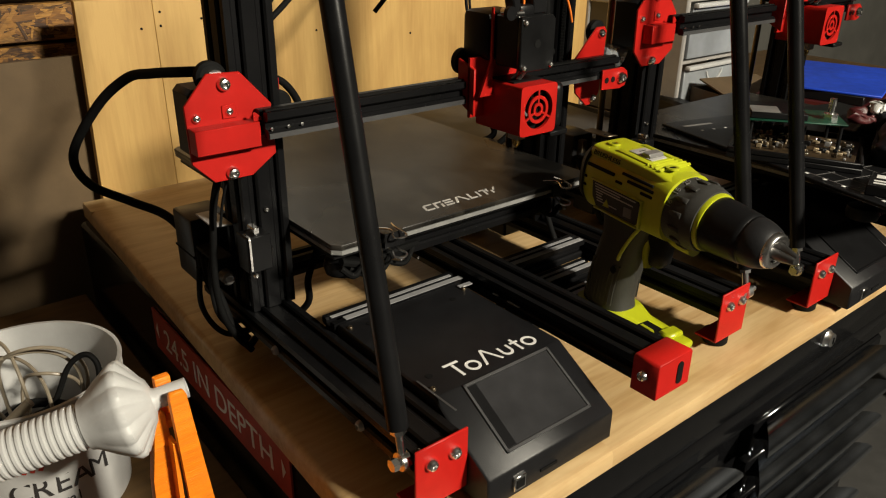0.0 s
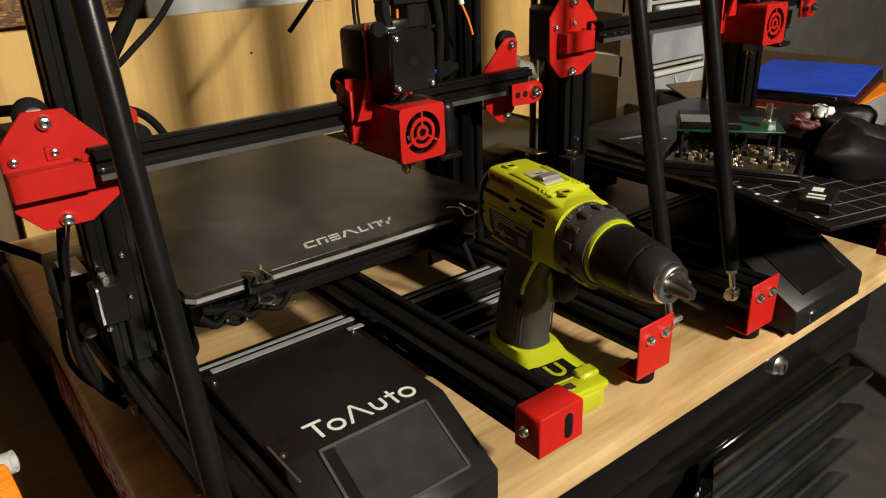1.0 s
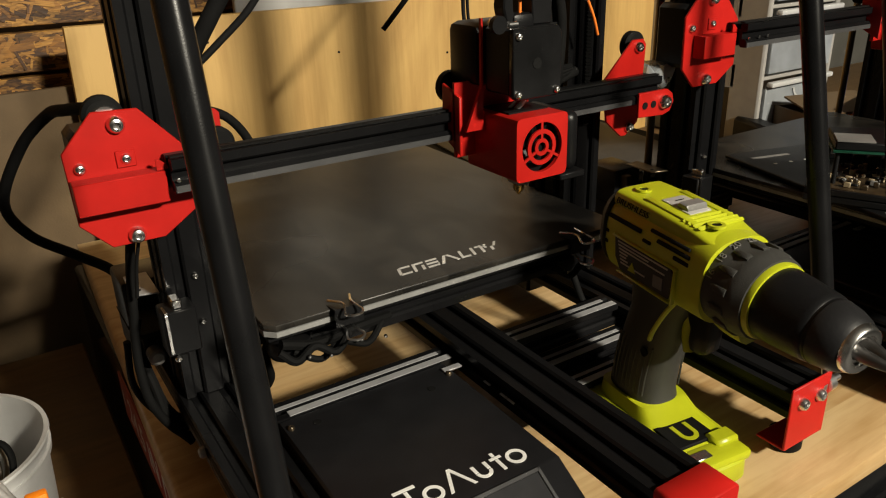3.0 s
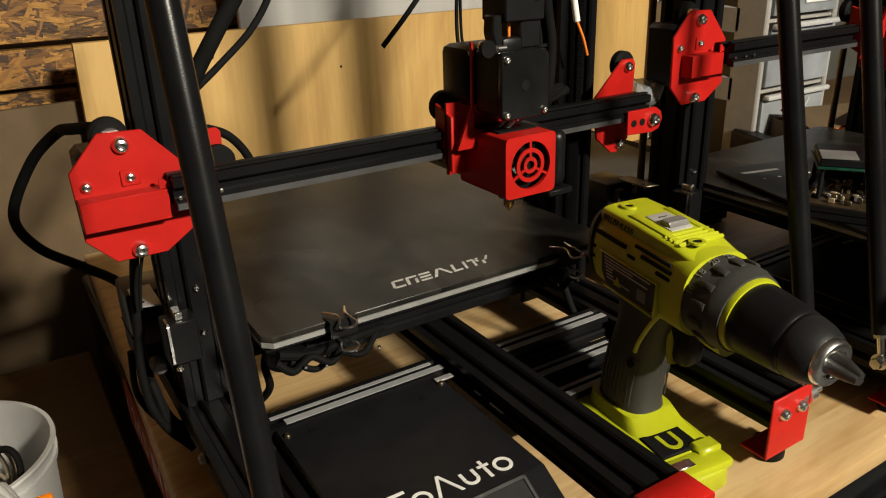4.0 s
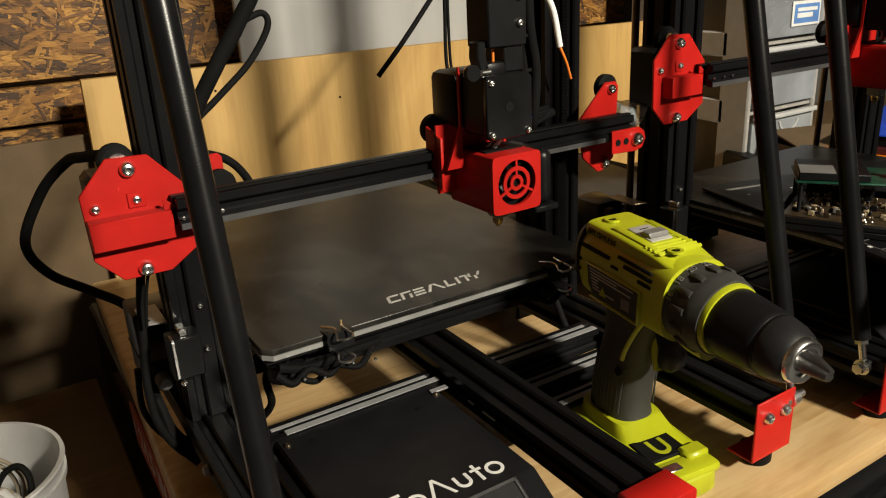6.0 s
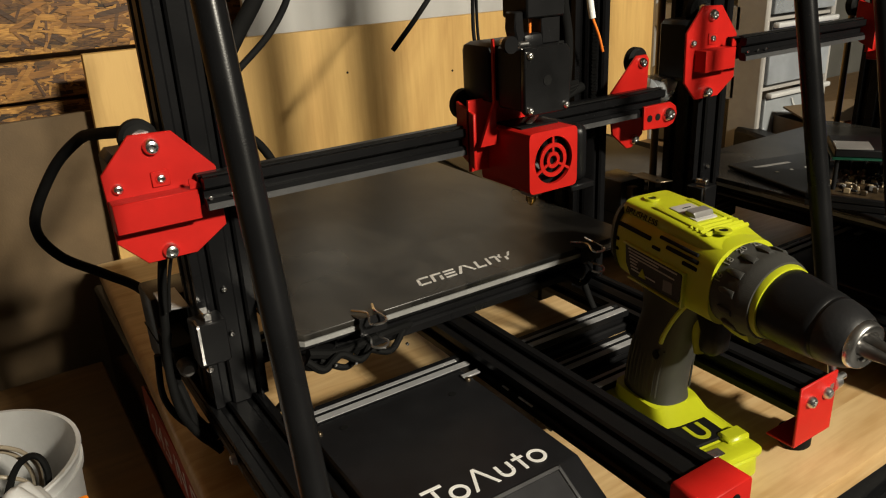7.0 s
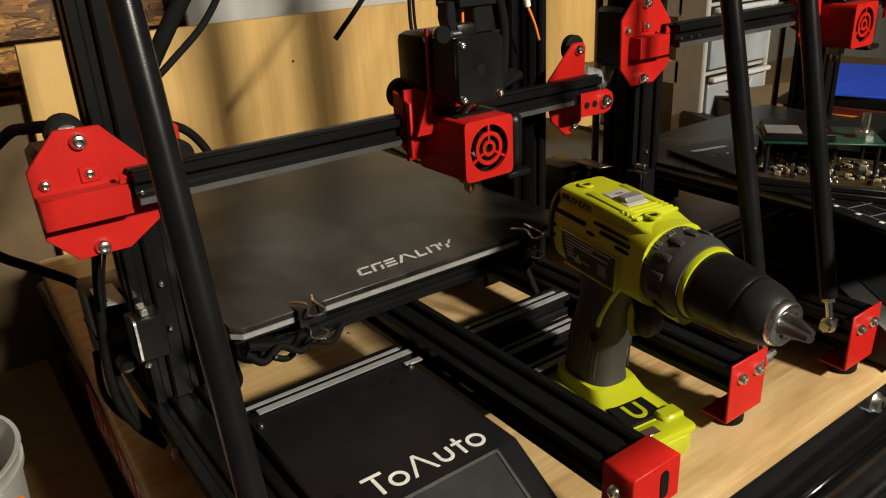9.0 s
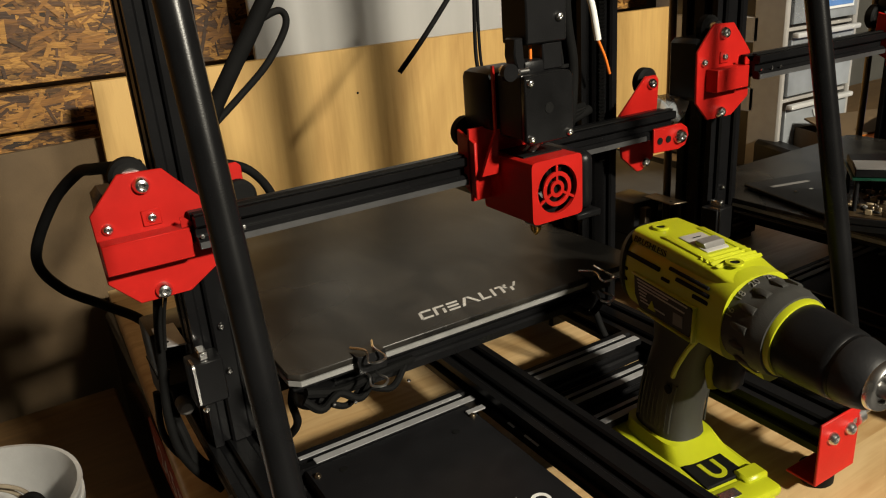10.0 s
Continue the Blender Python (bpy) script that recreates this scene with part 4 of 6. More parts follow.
    lathe(bm, (0.436 + h, 0.440, 1.303 + g), (0, 1, 0), [(0, 0.0058), (0.004, 0.0058), (0.004, 0.001)], 16)
    box(bm, (0.452 + h, 0.446, 1.297 + g), (0.470 + h, 0.462, 1.308 + g), 0.003, 2)
    prism(bm, [(0.449 + h, 1.297 + g), (0.458 + h, 1.297 + g), (0.4515 + h, 1.310 + g), (0.453 + h, 1.323 + g), (0.446 + h, 1.323 + g), (0.445 + h, 1.312 + g)], "y", 0.448, 0.460, 0.001)
    part("extruder_lever", bm, PLASTIC, gb)
    bm = bmesh.new(); rod(bm, (0.462 + h, 0.453, 1.308 + g), (0.463 + h, 0.453, 1.46 + g), 0.0011, n=10); part("filament", bm, ORWIRE, gb, "orange filament")
    bm = bmesh.new(); box(bm, (0.4525 + h, 0.4440, 1.318 + g), (0.4865 + h, 0.472, 1.362 + g), 0.0012); box(bm, (0.467 + h, 0.446, 1.300 + g), (0.484 + h, 0.470, 1.318 + g), 0.001)
    rs = part("filament_sensor", bm, PLASTIC, cr, "black filament sensor housing")
    for z in (1.334, 1.352):
        screw_head("screw", (0.4795 + h, 0.444, z + g), 0.003, rs)
    # ---- bed ----
    y0 = 0.451 + bed_dy
    bm = bmesh.new(); box(bm, (0.266, y0 + 0.006, 1.121), (0.567, y0 + 0.330, 1.1245), 0.0006)
    bed = part("bed_plate", bm, BLACK, p, "black heated bed plate")
    bm = bmesh.new()
    x0, x1, y1, c = 0.2640 if bed_dy == 0 else 0.2605, 0.5690, y0 + 0.345, 0.006
    prism(bm, [(x0 + c, y0), (x1 - c, y0), (x1, y0 + c), (x1, y1 - c), (x1 - c, y1), (x0 + c, y1), (x0, y1 - c), (x0, y0 + c)], "z", 1.1305, 1.135, 0.0004)
    part("glass", bm, GLASS, bed, "black coated glass print plate")
    bm = bmesh.new()
    prism(bm, [(x0 + c, y0 - 0.0005), (x1 - c, y0 - 0.0005), (x1 - 0.001, y0 + c), (x1 - 0.001, y1 - c), (x1 - c, y1 - 0.001), (x0 + c, y1 - 0.001), (x0 + 0.0003, y1 - c), (x0 - 0.0003, y0 + c)], "z", 1.1268, 1.1303)
    part("glass_edge", bm, EDGE, bed, "bright bare glass edge")
    bm = bmesh.new(); slot_bar(bm, "x", 0.30, 0.53, (y0 + 0.026, 1.1105), 0.02, 0.02); part("bed_support", bm, BLACK, bed)
    bm = bmesh.new(); box(bm, (0.40, y0 + 0.08, 1.096), (0.49, y0 + 0.24, 1.1), 0.001); part("bed_carriage", bm, BLACK, bed)
    for x in (0.288, 0.524):
        bm = bmesh.new(); lathe(bm, (x, y0 + 0.03, 1.0965), (0, 0, 1), [(0, 0.004), (0, 0.015), (0.006, 0.0165), (0.012, 0.015), (0.0125, 0.004), (0.024, 0.004)], 24); part("levelling_knob", bm, PLASTIC, bed)
    bm = bmesh.new(); tube(bm, [(0.275, y0 + 0.01, 1.115), (0.30, y0 + 0.012, 1.107), (0.33, y0 + 0.008, 1.112), (0.36, y0 + 0.02, 1.106)], 0.0035); part("bed_lead", bm, LOOM, bed)
    if detailed:
        for pts, r in ((((0.272, y0 + 0.006, 1.112), (0.282, y0 + 0.002, 1.104), (0.296, y0 + 0.004, 1.110), (0.309, y0 + 0.001, 1.103), (0.322, y0 + 0.006, 1.111)), 0.0028), (((0.284, y0 + 0.012, 1.106), (0.300, y0 + 0.006, 1.098), (0.316, y0 + 0.010, 1.104), (0.334, y0 + 0.004, 1.100), (0.350, y0 + 0.012, 1.108)), 0.0024), (((0.500, y0 + 0.004, 1.112), (0.512, y0 - 0.002, 1.104), (0.526, y0 + 0.002, 1.108), (0.540, y0 + 0.012, 1.100)), 0.0026)):
            bm = bmesh.new(); tube(bm, pts, r); part("bed_lead", bm, LOOM, bed)
        for x, z in ((0.289, 1.1075), (0.304, 1.1035), (0.327, 1.1080), (0.345, 1.1045), (0.509, 1.1080), (0.531, 1.1060)):
            bm = bmesh.new(); lathe(bm, (x, y0 - 0.0015, z), (0, -1, 0), [(0, 0.0012), (0.0016, 0.0012), (0.0018, 0.0005)], 8); part("terminal", bm, CHROME, bed)
        # highlight on the edge of the bed support, painted as a pale strip
        bm = bmesh.new(); box(bm, (0.338, y0 + 0.0155, 1.1165), (0.398, y0 + 0.0168, 1.1200)); part("edge_highlight", bm, SATIN, bed, "pale strip painted as the highlight on a bar edge")
        for x, z0, z1, yy in ((0.4005, 1.0662, 1.0670, 0.405), (0.4005, 1.0662, 1.0670, 0.386), (0.4005, 1.0662, 1.0670, 0.378)):
            bm = bmesh.new(); box(bm, (x, yy, z0), (x + 0.0016, yy + 0.007, z1)); part("chip", bm, SATIN, p)
    if logo:
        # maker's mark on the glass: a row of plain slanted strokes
        yb, hh, t, sl = y0 + 0.0180, 0.0125, 0.0023, 0.30
        def stroke(bm, u0, u1, v0, v1, lean=sl):
            """A flat stroke between two heights, leaning with the row."""
            prism(bm, [(u0 + lean * v0, yb + v0), (u1 + lean * v0, yb + v0), (u1 + lean * v1, yb + v1), (u0 + lean * v1, yb + v1)], "z", 1.1351, 1.1353)
        rows = (
            ((0.0015, 0.0105, 0, t), (0.0015, 0.0105, hh - t, hh), (0, 0.0024, 0.0012, hh - 0.0012)),
            ((0, 0.0095, hh - t, hh), (0, 0.0024, 0, hh - t), (0.0070, 0.0094, 0, hh * 0.55)),
            ((0, 0.0098, 0, t), (0, 0.0098, hh / 2 - t / 2, hh / 2 + t / 2), (0, 0.0098, hh - t, hh)),
            ((-0.0030, -0.0002, 0, hh, 0.62), (0.0105, 0.0133, 0, hh, -0.30)),
            ((0, 0.0085, 0, t), (0, 0.0024, t, hh)),
            ((0, 0.0024, 0, hh),),
            ((-0.0032, 0.0072, hh - t, hh), (0.0008, 0.0032, 0, hh - t)),
            ((0.0026, 0.0050, 0, hh * 0.5), (0.0006, 0.0030, hh * 0.5, hh, -0.1), (0.0026, 0.0050, hh * 0.5, hh, 0.75)),
        )
        for strokes, u in zip(rows, (0.3700, 0.3822, 0.3938, 0.4082, 0.4228, 0.4335, 0.4412, 0.4478)):
            bm = bmesh.new()
            for u0, u1, v0, v1, *lean in strokes:
                stroke(bm, u + u0, u + u1, v0, v1, *lean)
            part("mark", bm, WORNWHITE, bed, "pale printed mark")
    p.matrix_world = pose(0.417 + dx, 0.5 + dy, 1.0)
    return p


def binder_clip(p, x, y, z, lab):
    """Black spring clip with two wire handles."""
    c = thing("binder_clip", (x, y, z), lab, "clip", "clips on the print plate")
    bm = bmesh.new(); prism(bm, [(y - 0.006, z - 0.007), (y - 0.007, z), (y - 0.006, z + 0.006), (y + 0.012, z + 0.0035), (y + 0.012, z + 0.0025), (y - 0.004, z + 0.004), (y - 0.005, z - 0.005), (y + 0.012, z - 0.008), (y + 0.012, z - 0.009)], "x", x - 0.010, x + 0.010); part("spring", bm, PLASTIC, c)
    for s, top in ((1, True), (-1, False)):
        zz = z + 0.006 if top else z - 0.008
        bm = bmesh.new()
        tube(bm, [(x - 0.008, y + 0.010, zz), (x - 0.003, y - 0.004, zz + 0.002 * s), (x - 0.006, y - 0.014, zz - 0.001 if top else zz - 0.004), (x, y - 0.018, zz - 0.001 if top else zz - 0.005), (x + 0.006, y - 0.014, zz - 0.001 if top else zz - 0.004), (x + 0.003, y - 0.004, zz + 0.002 * s), (x + 0.008, y + 0.010, zz)], 0.0009, n=6)
        part("wire_handle", bm, CHROME, c, "bright bent wire handle")


first = printer("black and red desktop printer with display box on the bench", 0, 0, 0, 0.4600, 0, True, "printers on the bench", True)
second = printer("black and red desktop printer heaped with parts on its bed", 0.488, -0.019, 0.037, 0.4565, -0.20, False, "printers on the bench", False)
binder_clip(first, 0.318, 0.451, 1.131, "small black binder clip holding the print plate")
binder_clip(first, 0.518, 0.451, 1.131, "small black binder clip holding the print plate")

# ---- drill ----
WORNBLACK = material("worn_black_plastic", (0.012, 0.012, 0.013), 0.42, bump=0.1, stain=0.4, spec=0.3)
JAW = material("dark_tool_steel", (0.14, 0.135, 0.13), 0.35, 0.9)


def drill():
    d = thing("cordless_drill", (0, 0, 0), "lime green and grey cordless drill standing without battery", "drill")
    A, B = Vector((-0.058, 0, 0.1590)), Vector((0.165, 0, 0.1470))
    ax = (B - A).normalized()
    vz = Vector((-ax.z, 0, ax.x))
    def at(s, z=0, y=0):
        return A + ax * s + vz * z + Vector((0, y, 0))
    def sec(s, hw, hz, z=0):
        return (at(s, z), (0, hw, 0), vz * hz)
    bm = bmesh.new()
    loft(bm, [sec(0.0135, 0.0235, 0.0265, -0.002), sec(0.0190, 0.0265, 0.0292, -0.002), sec(0.035, 0.0275, 0.0300, -0.002), sec(0.070, 0.0275, 0.0300, -0.002), sec(0.096, 0.0275, 0.0295, -0.001), sec(0.106, 0.0288, 0.0296), sec(0.113, 0.0288, 0.0290)], n=40, power=2.7)
    body = part("motor_housing", bm, LIME, d, "lime green plastic motor housing")
    bm = bmesh.new(); loft(bm, [sec(0.0065, 0.019, 0.022), sec(0.0085, 0.0245, 0.0275), sec(0.0140, 0.0268, 0.0298)], n=40, power=2.7)
    part("rear_cap", bm, GREYRUB, d, "dark grey rear cap")
    # stepped deck on top
    bm = bmesh.new()
    loft(bm, [(at(0.0125, 0.0220), (0, 0.0180, 0), vz * 0.0040), (at(0.018, 0.0250), (0, 0.0212, 0), vz * 0.0068), (at(0.050, 0.0255), (0, 0.0218, 0), vz * 0.0072), (at(0.090, 0.0246), (0, 0.0216, 0), vz * 0.0070), (at(0.103, 0.0225), (0, 0.0200, 0), vz * 0.0060), (at(0.1125, 0.0215), (0, 0.0185, 0), vz * 0.0052)], n=36, power=4.5)
    part("top_deck", bm, LIME, body)
    for y in (-0.0150, 0.0150):
        bm = bmesh.new()
        loft(bm, [(at(0.040, 0.0312, y), (0, 0.0022, 0), vz * 0.0006), (at(0.045, 0.0322, y), (0, 0.0026, 0), vz * 0.0014), (at(0.086, 0.0312, y), (0, 0.0026, 0), vz * 0.0014), (at(0.092, 0.0300, y), (0, 0.0022, 0), vz * 0.0006)], n=14, power=4)
        part("top_rib", bm, LIME, body)
    for s in (0.0800, 0.0845, 0.0890, 0.0935):
        bm = bmesh.new()
        loft(bm, [(at(s, 0.0312), (0, 0.0185, 0), vz * 0.0008), (at(s + 0.0012, 0.0316), (0, 0.0190, 0), vz * 0.0013), (at(s + 0.0026, 0.0310), (0, 0.0185, 0), vz * 0.0008)], n=16, power=4)
        part("deck_step", bm, LIME, body)
    # notch with a dark screw well at each end of the deck
    for s, y in ((0.030, -0.0075), (0.0985, -0.0075)):
        bm = bmesh.new()
        q = at(s, 0.0322, y)
        annulus(bm, q, 0.0032, 0.0056, 0.0016, n=24, axis="z")
        part("screw_boss", bm, LIME, body)
        bm = bmesh.new(); annulus(bm, q, 0.0, 0.0033, 0.0010, n=20, axis="z"); part("screw_well", bm, RUBBER, body)
    # sliding speed switch in its window
    bm = bmesh.new(); loft(bm, [(at(0.050, 0.0322), (0, 0.0092, 0), vz * 0.0010), (at(0.0515, 0.0324), (0, 0.0096, 0), vz * 0.0012), (at(0.0755, 0.0318), (0, 0.0096, 0), vz * 0.0012), (at(0.077, 0.0315), (0, 0.0092, 0), vz * 0.0010)], n=20, power=8)
    sw = part("switch_window", bm, PALEGREY, body, "pale grey speed switch window")
    bm = bmesh.new(); loft(bm, [(at(0.0640, 0.0338), (0, 0.0082, 0), vz * 0.0008), (at(0.0655, 0.0345), (0, 0.0086, 0), vz * 0.0024), (at(0.0725, 0.0343), (0, 0.0086, 0), vz * 0.0024), (at(0.0740, 0.0333), (0, 0.0082, 0), vz * 0.0008)], n=20, power=6)
    part("speed_switch", bm, GREYPL, sw, "grey sliding speed switch")
    bm = bmesh.new(); box(bm, (-0.0002, -0.0035, 0), (0.0004, 0.0035, 0.0004)); bmesh.ops.transform(bm, verts=bm.verts, matrix=Matrix.Translation(at(0.057, 0.0337))); part("index_line", bm, RUBBER, sw)
    # vents
    for side in (-1, 1):
        for s, w, hy, z, hz in ((0.036, 0.034, 0.0261, 0.0142, 0.0016), (0.084, 0.030, 0.0262, 0.0142, 0.0014), (0.079, 0.036, 0.0250, 0.0186, 0.0013), (0.060, 0.008, 0.0268, 0.0098, 0.0012), (0.0925, 0.014, 0.0268, 0.0096, 0.0014), (0.0190, 0.0036, 0.0262, 0.002, 0.0013), (0.0190, 0.0036, 0.0262, -0.006, 0.0013)):
            bm = bmesh.new(); box(bm, (-w / 2, -0.0010, -hz), (w / 2, 0.0010, hz), 0.0008, 2); bmesh.ops.transform(bm, verts=bm.verts, matrix=Matrix.Translation(at(s, z, side * hy)) @ pose(0, 0, 0, 0, 3.1, 0) @ pose(0, 0, 0, side * 24 if z > 0.012 else 0, 0, 0)); part("vent", bm, RUBBER, body)
    # rating plate
    bm = bmesh.new(); v = prism(bm, [(-0.030, 0.010), (0.026, 0.010), (0.030, 0.006), (0.027, -0.012), (-0.022, -0.012), (-0.028, -0.004)], "y", -0.001, 0.002, 0.0004); bmesh.ops.transform(bm, verts=bm.verts, matrix=Matrix.Translation(at(0.060, -0.008, -0.0276)) @ pose(0, 0, 0, 0, 3.1, 0)); rp = part("rating_plate", bm, GREYRUB, body, "dark grey rating plate with small print")
    k = 0
    for row in range(7):
        z = 0.0003 - row * 0.0024
        bm = bmesh.new(); box(bm, (-0.026 + 0.0008 * row, -0.0014, -0.0005), ((0.024, 0.006, 0.022, -0.015, -0.016, -0.014, 0.004)[row], -0.0009, 0.0005)); bmesh.ops.transform(bm, verts=bm.verts, matrix=Matrix.Translation(at(0.060, z, -0.0276)) @ pose(0, 0, 0, 0, 3.1, 0)); part("small_print", bm, PALEGREY, rp)
    bm = bmesh.new(); prism(bm, [(-0.014, -0.0165), (-0.006, -0.0165), (-0.010, -0.0095)], "y", -0.0015, -0.0009); bmesh.ops.transform(bm, verts=bm.verts, matrix=Matrix.Translation(at(0.060, 0.0005, -0.0276))); part("warning_triangle", bm, LIME, rp, "yellow warning triangle")
    bm = bmesh.new(); box(bm, (0.012, -0.0015, -0.0075), (0.021, -0.0009, 0.001)); bmesh.ops.transform(bm, verts=bm.verts, matrix=Matrix.Translation(at(0.060, -0.010, -0.0276))); part("small_panel", bm, GREYPL, rp)
    bm = bmesh.new()
    for a, b in (((-0.032, 0.0105), (0.032, 0.0120)), ((-0.024, -0.0145), (0.029, -0.0128)), ((0.0295, -0.0145), (0.0312, 0.012))):
        box(bm, (a[0], -0.0022, a[1]), (b[0], 0.002, b[1]), 0.0006)
    bmesh.ops.transform(bm, verts=bm.verts, matrix=Matrix.Translation(at(0.060, -0.008, -0.0276)) @ pose(0, 0, 0, 0, 3.1, 0)); part("plate_rim", bm, LIME, rp)
    lettering("body_lettering", "BRUSHLESS", Matrix.Translation(at(0.0375, 0.0250, -0.0224)) @ pose(0, 0, 0, 70, 3.1, 0), 0.0042, RUBBER, body, "black lettering", squeeze=1.15)
    # torque collar
    prof = [(0, 0.0262), (0.001, 0.0282), (0.010, 0.0284), (0.012, 0.0275), (0.020, 0.0288), (0.0235, 0.0285), (0.026, 0.0278), (0.031, 0.0265), (0.0315, 0.020)]
    bm = bmesh.new(); lathe(bm, at(0.111), ax, prof, 40)
    col = part("torque_collar", bm, GREYRUB, d, "grey numbered torque collar")
    for k in range(14):
        a = 2 * math.pi * k / 14
        q = Vector((0, math.sin(a), 0)) + vz * math.cos(a)
        bm = bmesh.new()
        loft(bm, [(at(0.118) + q * 0.0274, ax.cross(q) * 0.0008, q * 0.0006), (at(0.123) + q * 0.0281, ax.cross(q) * 0.0022, q * 0.0020), (at(0.1305) + q * 0.0281, ax.cross(q) * 0.0026, q * 0.0022), (at(0.1315) + q * 0.0284, ax.cross(q) * 0.0026, q * 0.0012)], n=10)
        part("grip_ridge", bm, GREYRUB, col)
    for a, w in ((-18, "20"), (6, "22"), (-42, "18"), (-66, "16")):
        q = Vector((0, math.sin(radians(a)), 0)) + vz * math.cos(radians(a))
        side = ax.cross(q)
        m = Matrix((( -side.x, -ax.x, q.x, 0), (-side.y, -ax.y, q.y, 0), (-side.z, -ax.z, q.z, 0), (0, 0, 0, 1)))
        lettering("collar_number", w, Matrix.Translation(at(0.1165) + q * 0.0285) @ m, 0.0048, GREYPL, col)
    bm = bmesh.new(); lathe(bm, at(0.140), ax, [(0, 0.020), (0, 0.0245), (0.003, 0.0252), (0.006, 0.0245), (0.0062, 0.02)], 40); part("lime_ring", bm, LIME, d, "lime green ring")
    # chuck
    bm = bmesh.new(); lathe(bm, at(0.145), ax, [(0, 0.020), (0, 0.0226), (0.002, 0.0234), (0.012, 0.0230), (0.030, 0.0214), (0.0335, 0.0209), (0.0345, 0.0200), (0.0362, 0.0199), (0.0368, 0.0203)], 48); ch = part("chuck_sleeve", bm, PLASTIC, d, "black keyless chuck sleeve")
    bm = bmesh.new(); lathe(bm, at(0.1815), ax, [(0, 0.0200), (0.0012, 0.0203), (0.0090, 0.0190), (0.0150, 0.0168), (0.0172, 0.0150), (0.0174, 0.010)], 48); part("chuck_shoulder", bm, WORNBLACK, ch, "worn grey chuck shoulder")
    bm = bmesh.new(); lathe(bm, at(0.1972), ax, [(0, 0.010), (0.0002, 0.0148), (0.0022, 0.0150), (0.0056, 0.0138), (0.0064, 0.0126), (0.0062, 0.0095), (0.0040, 0.0085)], 40); part("chuck_collar", bm, CHROME, ch, "bright steel chuck collar")
    for k in range(3):
        a = 2 * math.pi * k / 3 + 0.5
        q = Vector((0, math.sin(a), 0)) + vz * math.cos(a)
        w = ax.cross(q)
        bm = bmesh.new()
        loft(bm, [(at(0.2005) + q * 0.0042, w * 0.0040, q * 0.0040), (at(0.2085) + q * 0.0036, w * 0.0036, q * 0.0034), (at(0.2175) + q * 0.0023, w * 0.0027, q * 0.0022), (at(0.2190) + q * 0.0020, w * 0.0022, q * 0.0018)], n=14, power=2.8)
        part("chuck_jaw", bm, JAW, ch, "dark steel chuck jaw")
    # handle
    bm = bmesh.new()
    hs = [((0.002, 0, 0.136), 0.036, 0.0205), ((0.000, 0, 0.122), 0.029, 0.0190), ((-0.004, 0, 0.107), 0.0240, 0.018), ((-0.010, 0, 0.085), 0.0240, 0.0185), ((-0.016, 0, 0.060), 0.0240, 0.0190), ((-0.019, 0, 0.040), 0.0250, 0.0195), ((-0.018, 0, 0.028), 0.0275, 0.0200)]
    loft(bm, [(c, (a, 0, 0), (0, b, 0)) for c, a, b in hs], n=32, power=2.6)
    hd = part("handle", bm, GREYRUB, d, "dark grey rubber handle")
    for s in (-1, 1):
        bm = bmesh.new(); tube(bm, [(0.030, s * 0.0200, 0.134), (0.018, s * 0.0192, 0.118), (0.008, s * 0.0190, 0.100), (0.004, s * 0.0185, 0.090)], 0.0018, n=8); part("lime_stripe", bm, LIME, hd)
        bm = bmesh.new(); lathe(bm, (0.000, s * 0.0182, 0.078), (0, s, 0), [(0, 0.0034), (0.0012, 0.0034), (0.0008, 0.001)], 14); part("screw_recess", bm, RUBBER, hd)
        for k in range(9):
            x = -0.034 + k * 0.0042
            bm = bmesh.new(); tube(bm, [(x + 0.006, s * (0.0178 - 0.25 * abs(k - 4) ** 2 * 0.0004), 0.082), (x + 0.002, s * (0.0186 - 0.25 * abs(k - 4) ** 2 * 0.0004), 0.060), (x, s * (0.0190 - 0.25 * abs(k - 4) ** 2 * 0.0004), 0.040)], 0.0008, n=6, steps=3); part("grip_line", bm, GREYRUB, hd)
    # trigger guard in lime and trigger
    bm = bmesh.new(); tube(bm, [(0.024, 0, 0.086), (0.021, 0, 0.098), (0.022, 0, 0.112), (0.030, 0, 0.124), (0.048, 0, 0.128)], 0.0042, n=10); tube(bm, [(0.046, 0, 0.130), (0.058, 0, 0.126), (0.072, 0, 0.1255)], 0.010, n=10); part("trigger_surround", bm, LIME, d)
    bm = bmesh.new(); loft(bm, [((0.034, 0, 0.122), (0.014, 0, 0), (0, 0.0085, 0)), ((0.037, 0, 0.108), (0.0095, 0, 0), (0, 0.0085, 0)), ((0.036, 0, 0.097), (0.0095, 0, 0), (0, 0.008, 0)), ((0.034, 0, 0.092), (0.007, 0, 0), (0, 0.006, 0))], n=20); part("trigger", bm, PLASTIC, d, "black trigger")
    # foot where the battery would sit
    bm = bmesh.new()
    loft(bm, [((0.006, -0.004, 0.0004), (0.062, 0, 0), (0, 0.0300, 0)), ((0.006, -0.004, 0.004), (0.0645, 0, 0), (0, 0.0320, 0)), ((0.006, -0.004, 0.018), (0.0640, 0, 0), (0, 0.0315, 0)), ((0.004, -0.003, 0.023), (0.0600, 0, 0), (0, 0.0285, 0)), ((-0.011, 0, 0.0245), (0.035, 0, 0), (0, 0.0250, 0)), ((-0.018, 0, 0.034), (0.0280, 0, 0), (0, 0.0220, 0))], n=40, power=5)
    ft = part("foot", bm, LIME, d, "lime green battery foot")
    bm = bmesh.new(); box(bm, (0.0195, -0.022, 0.0205), (0.0465, 0.013, 0.0258), 0.0008); tray = part("magnet_tray", bm, RUBBER, ft, "black magnetic bit tray")
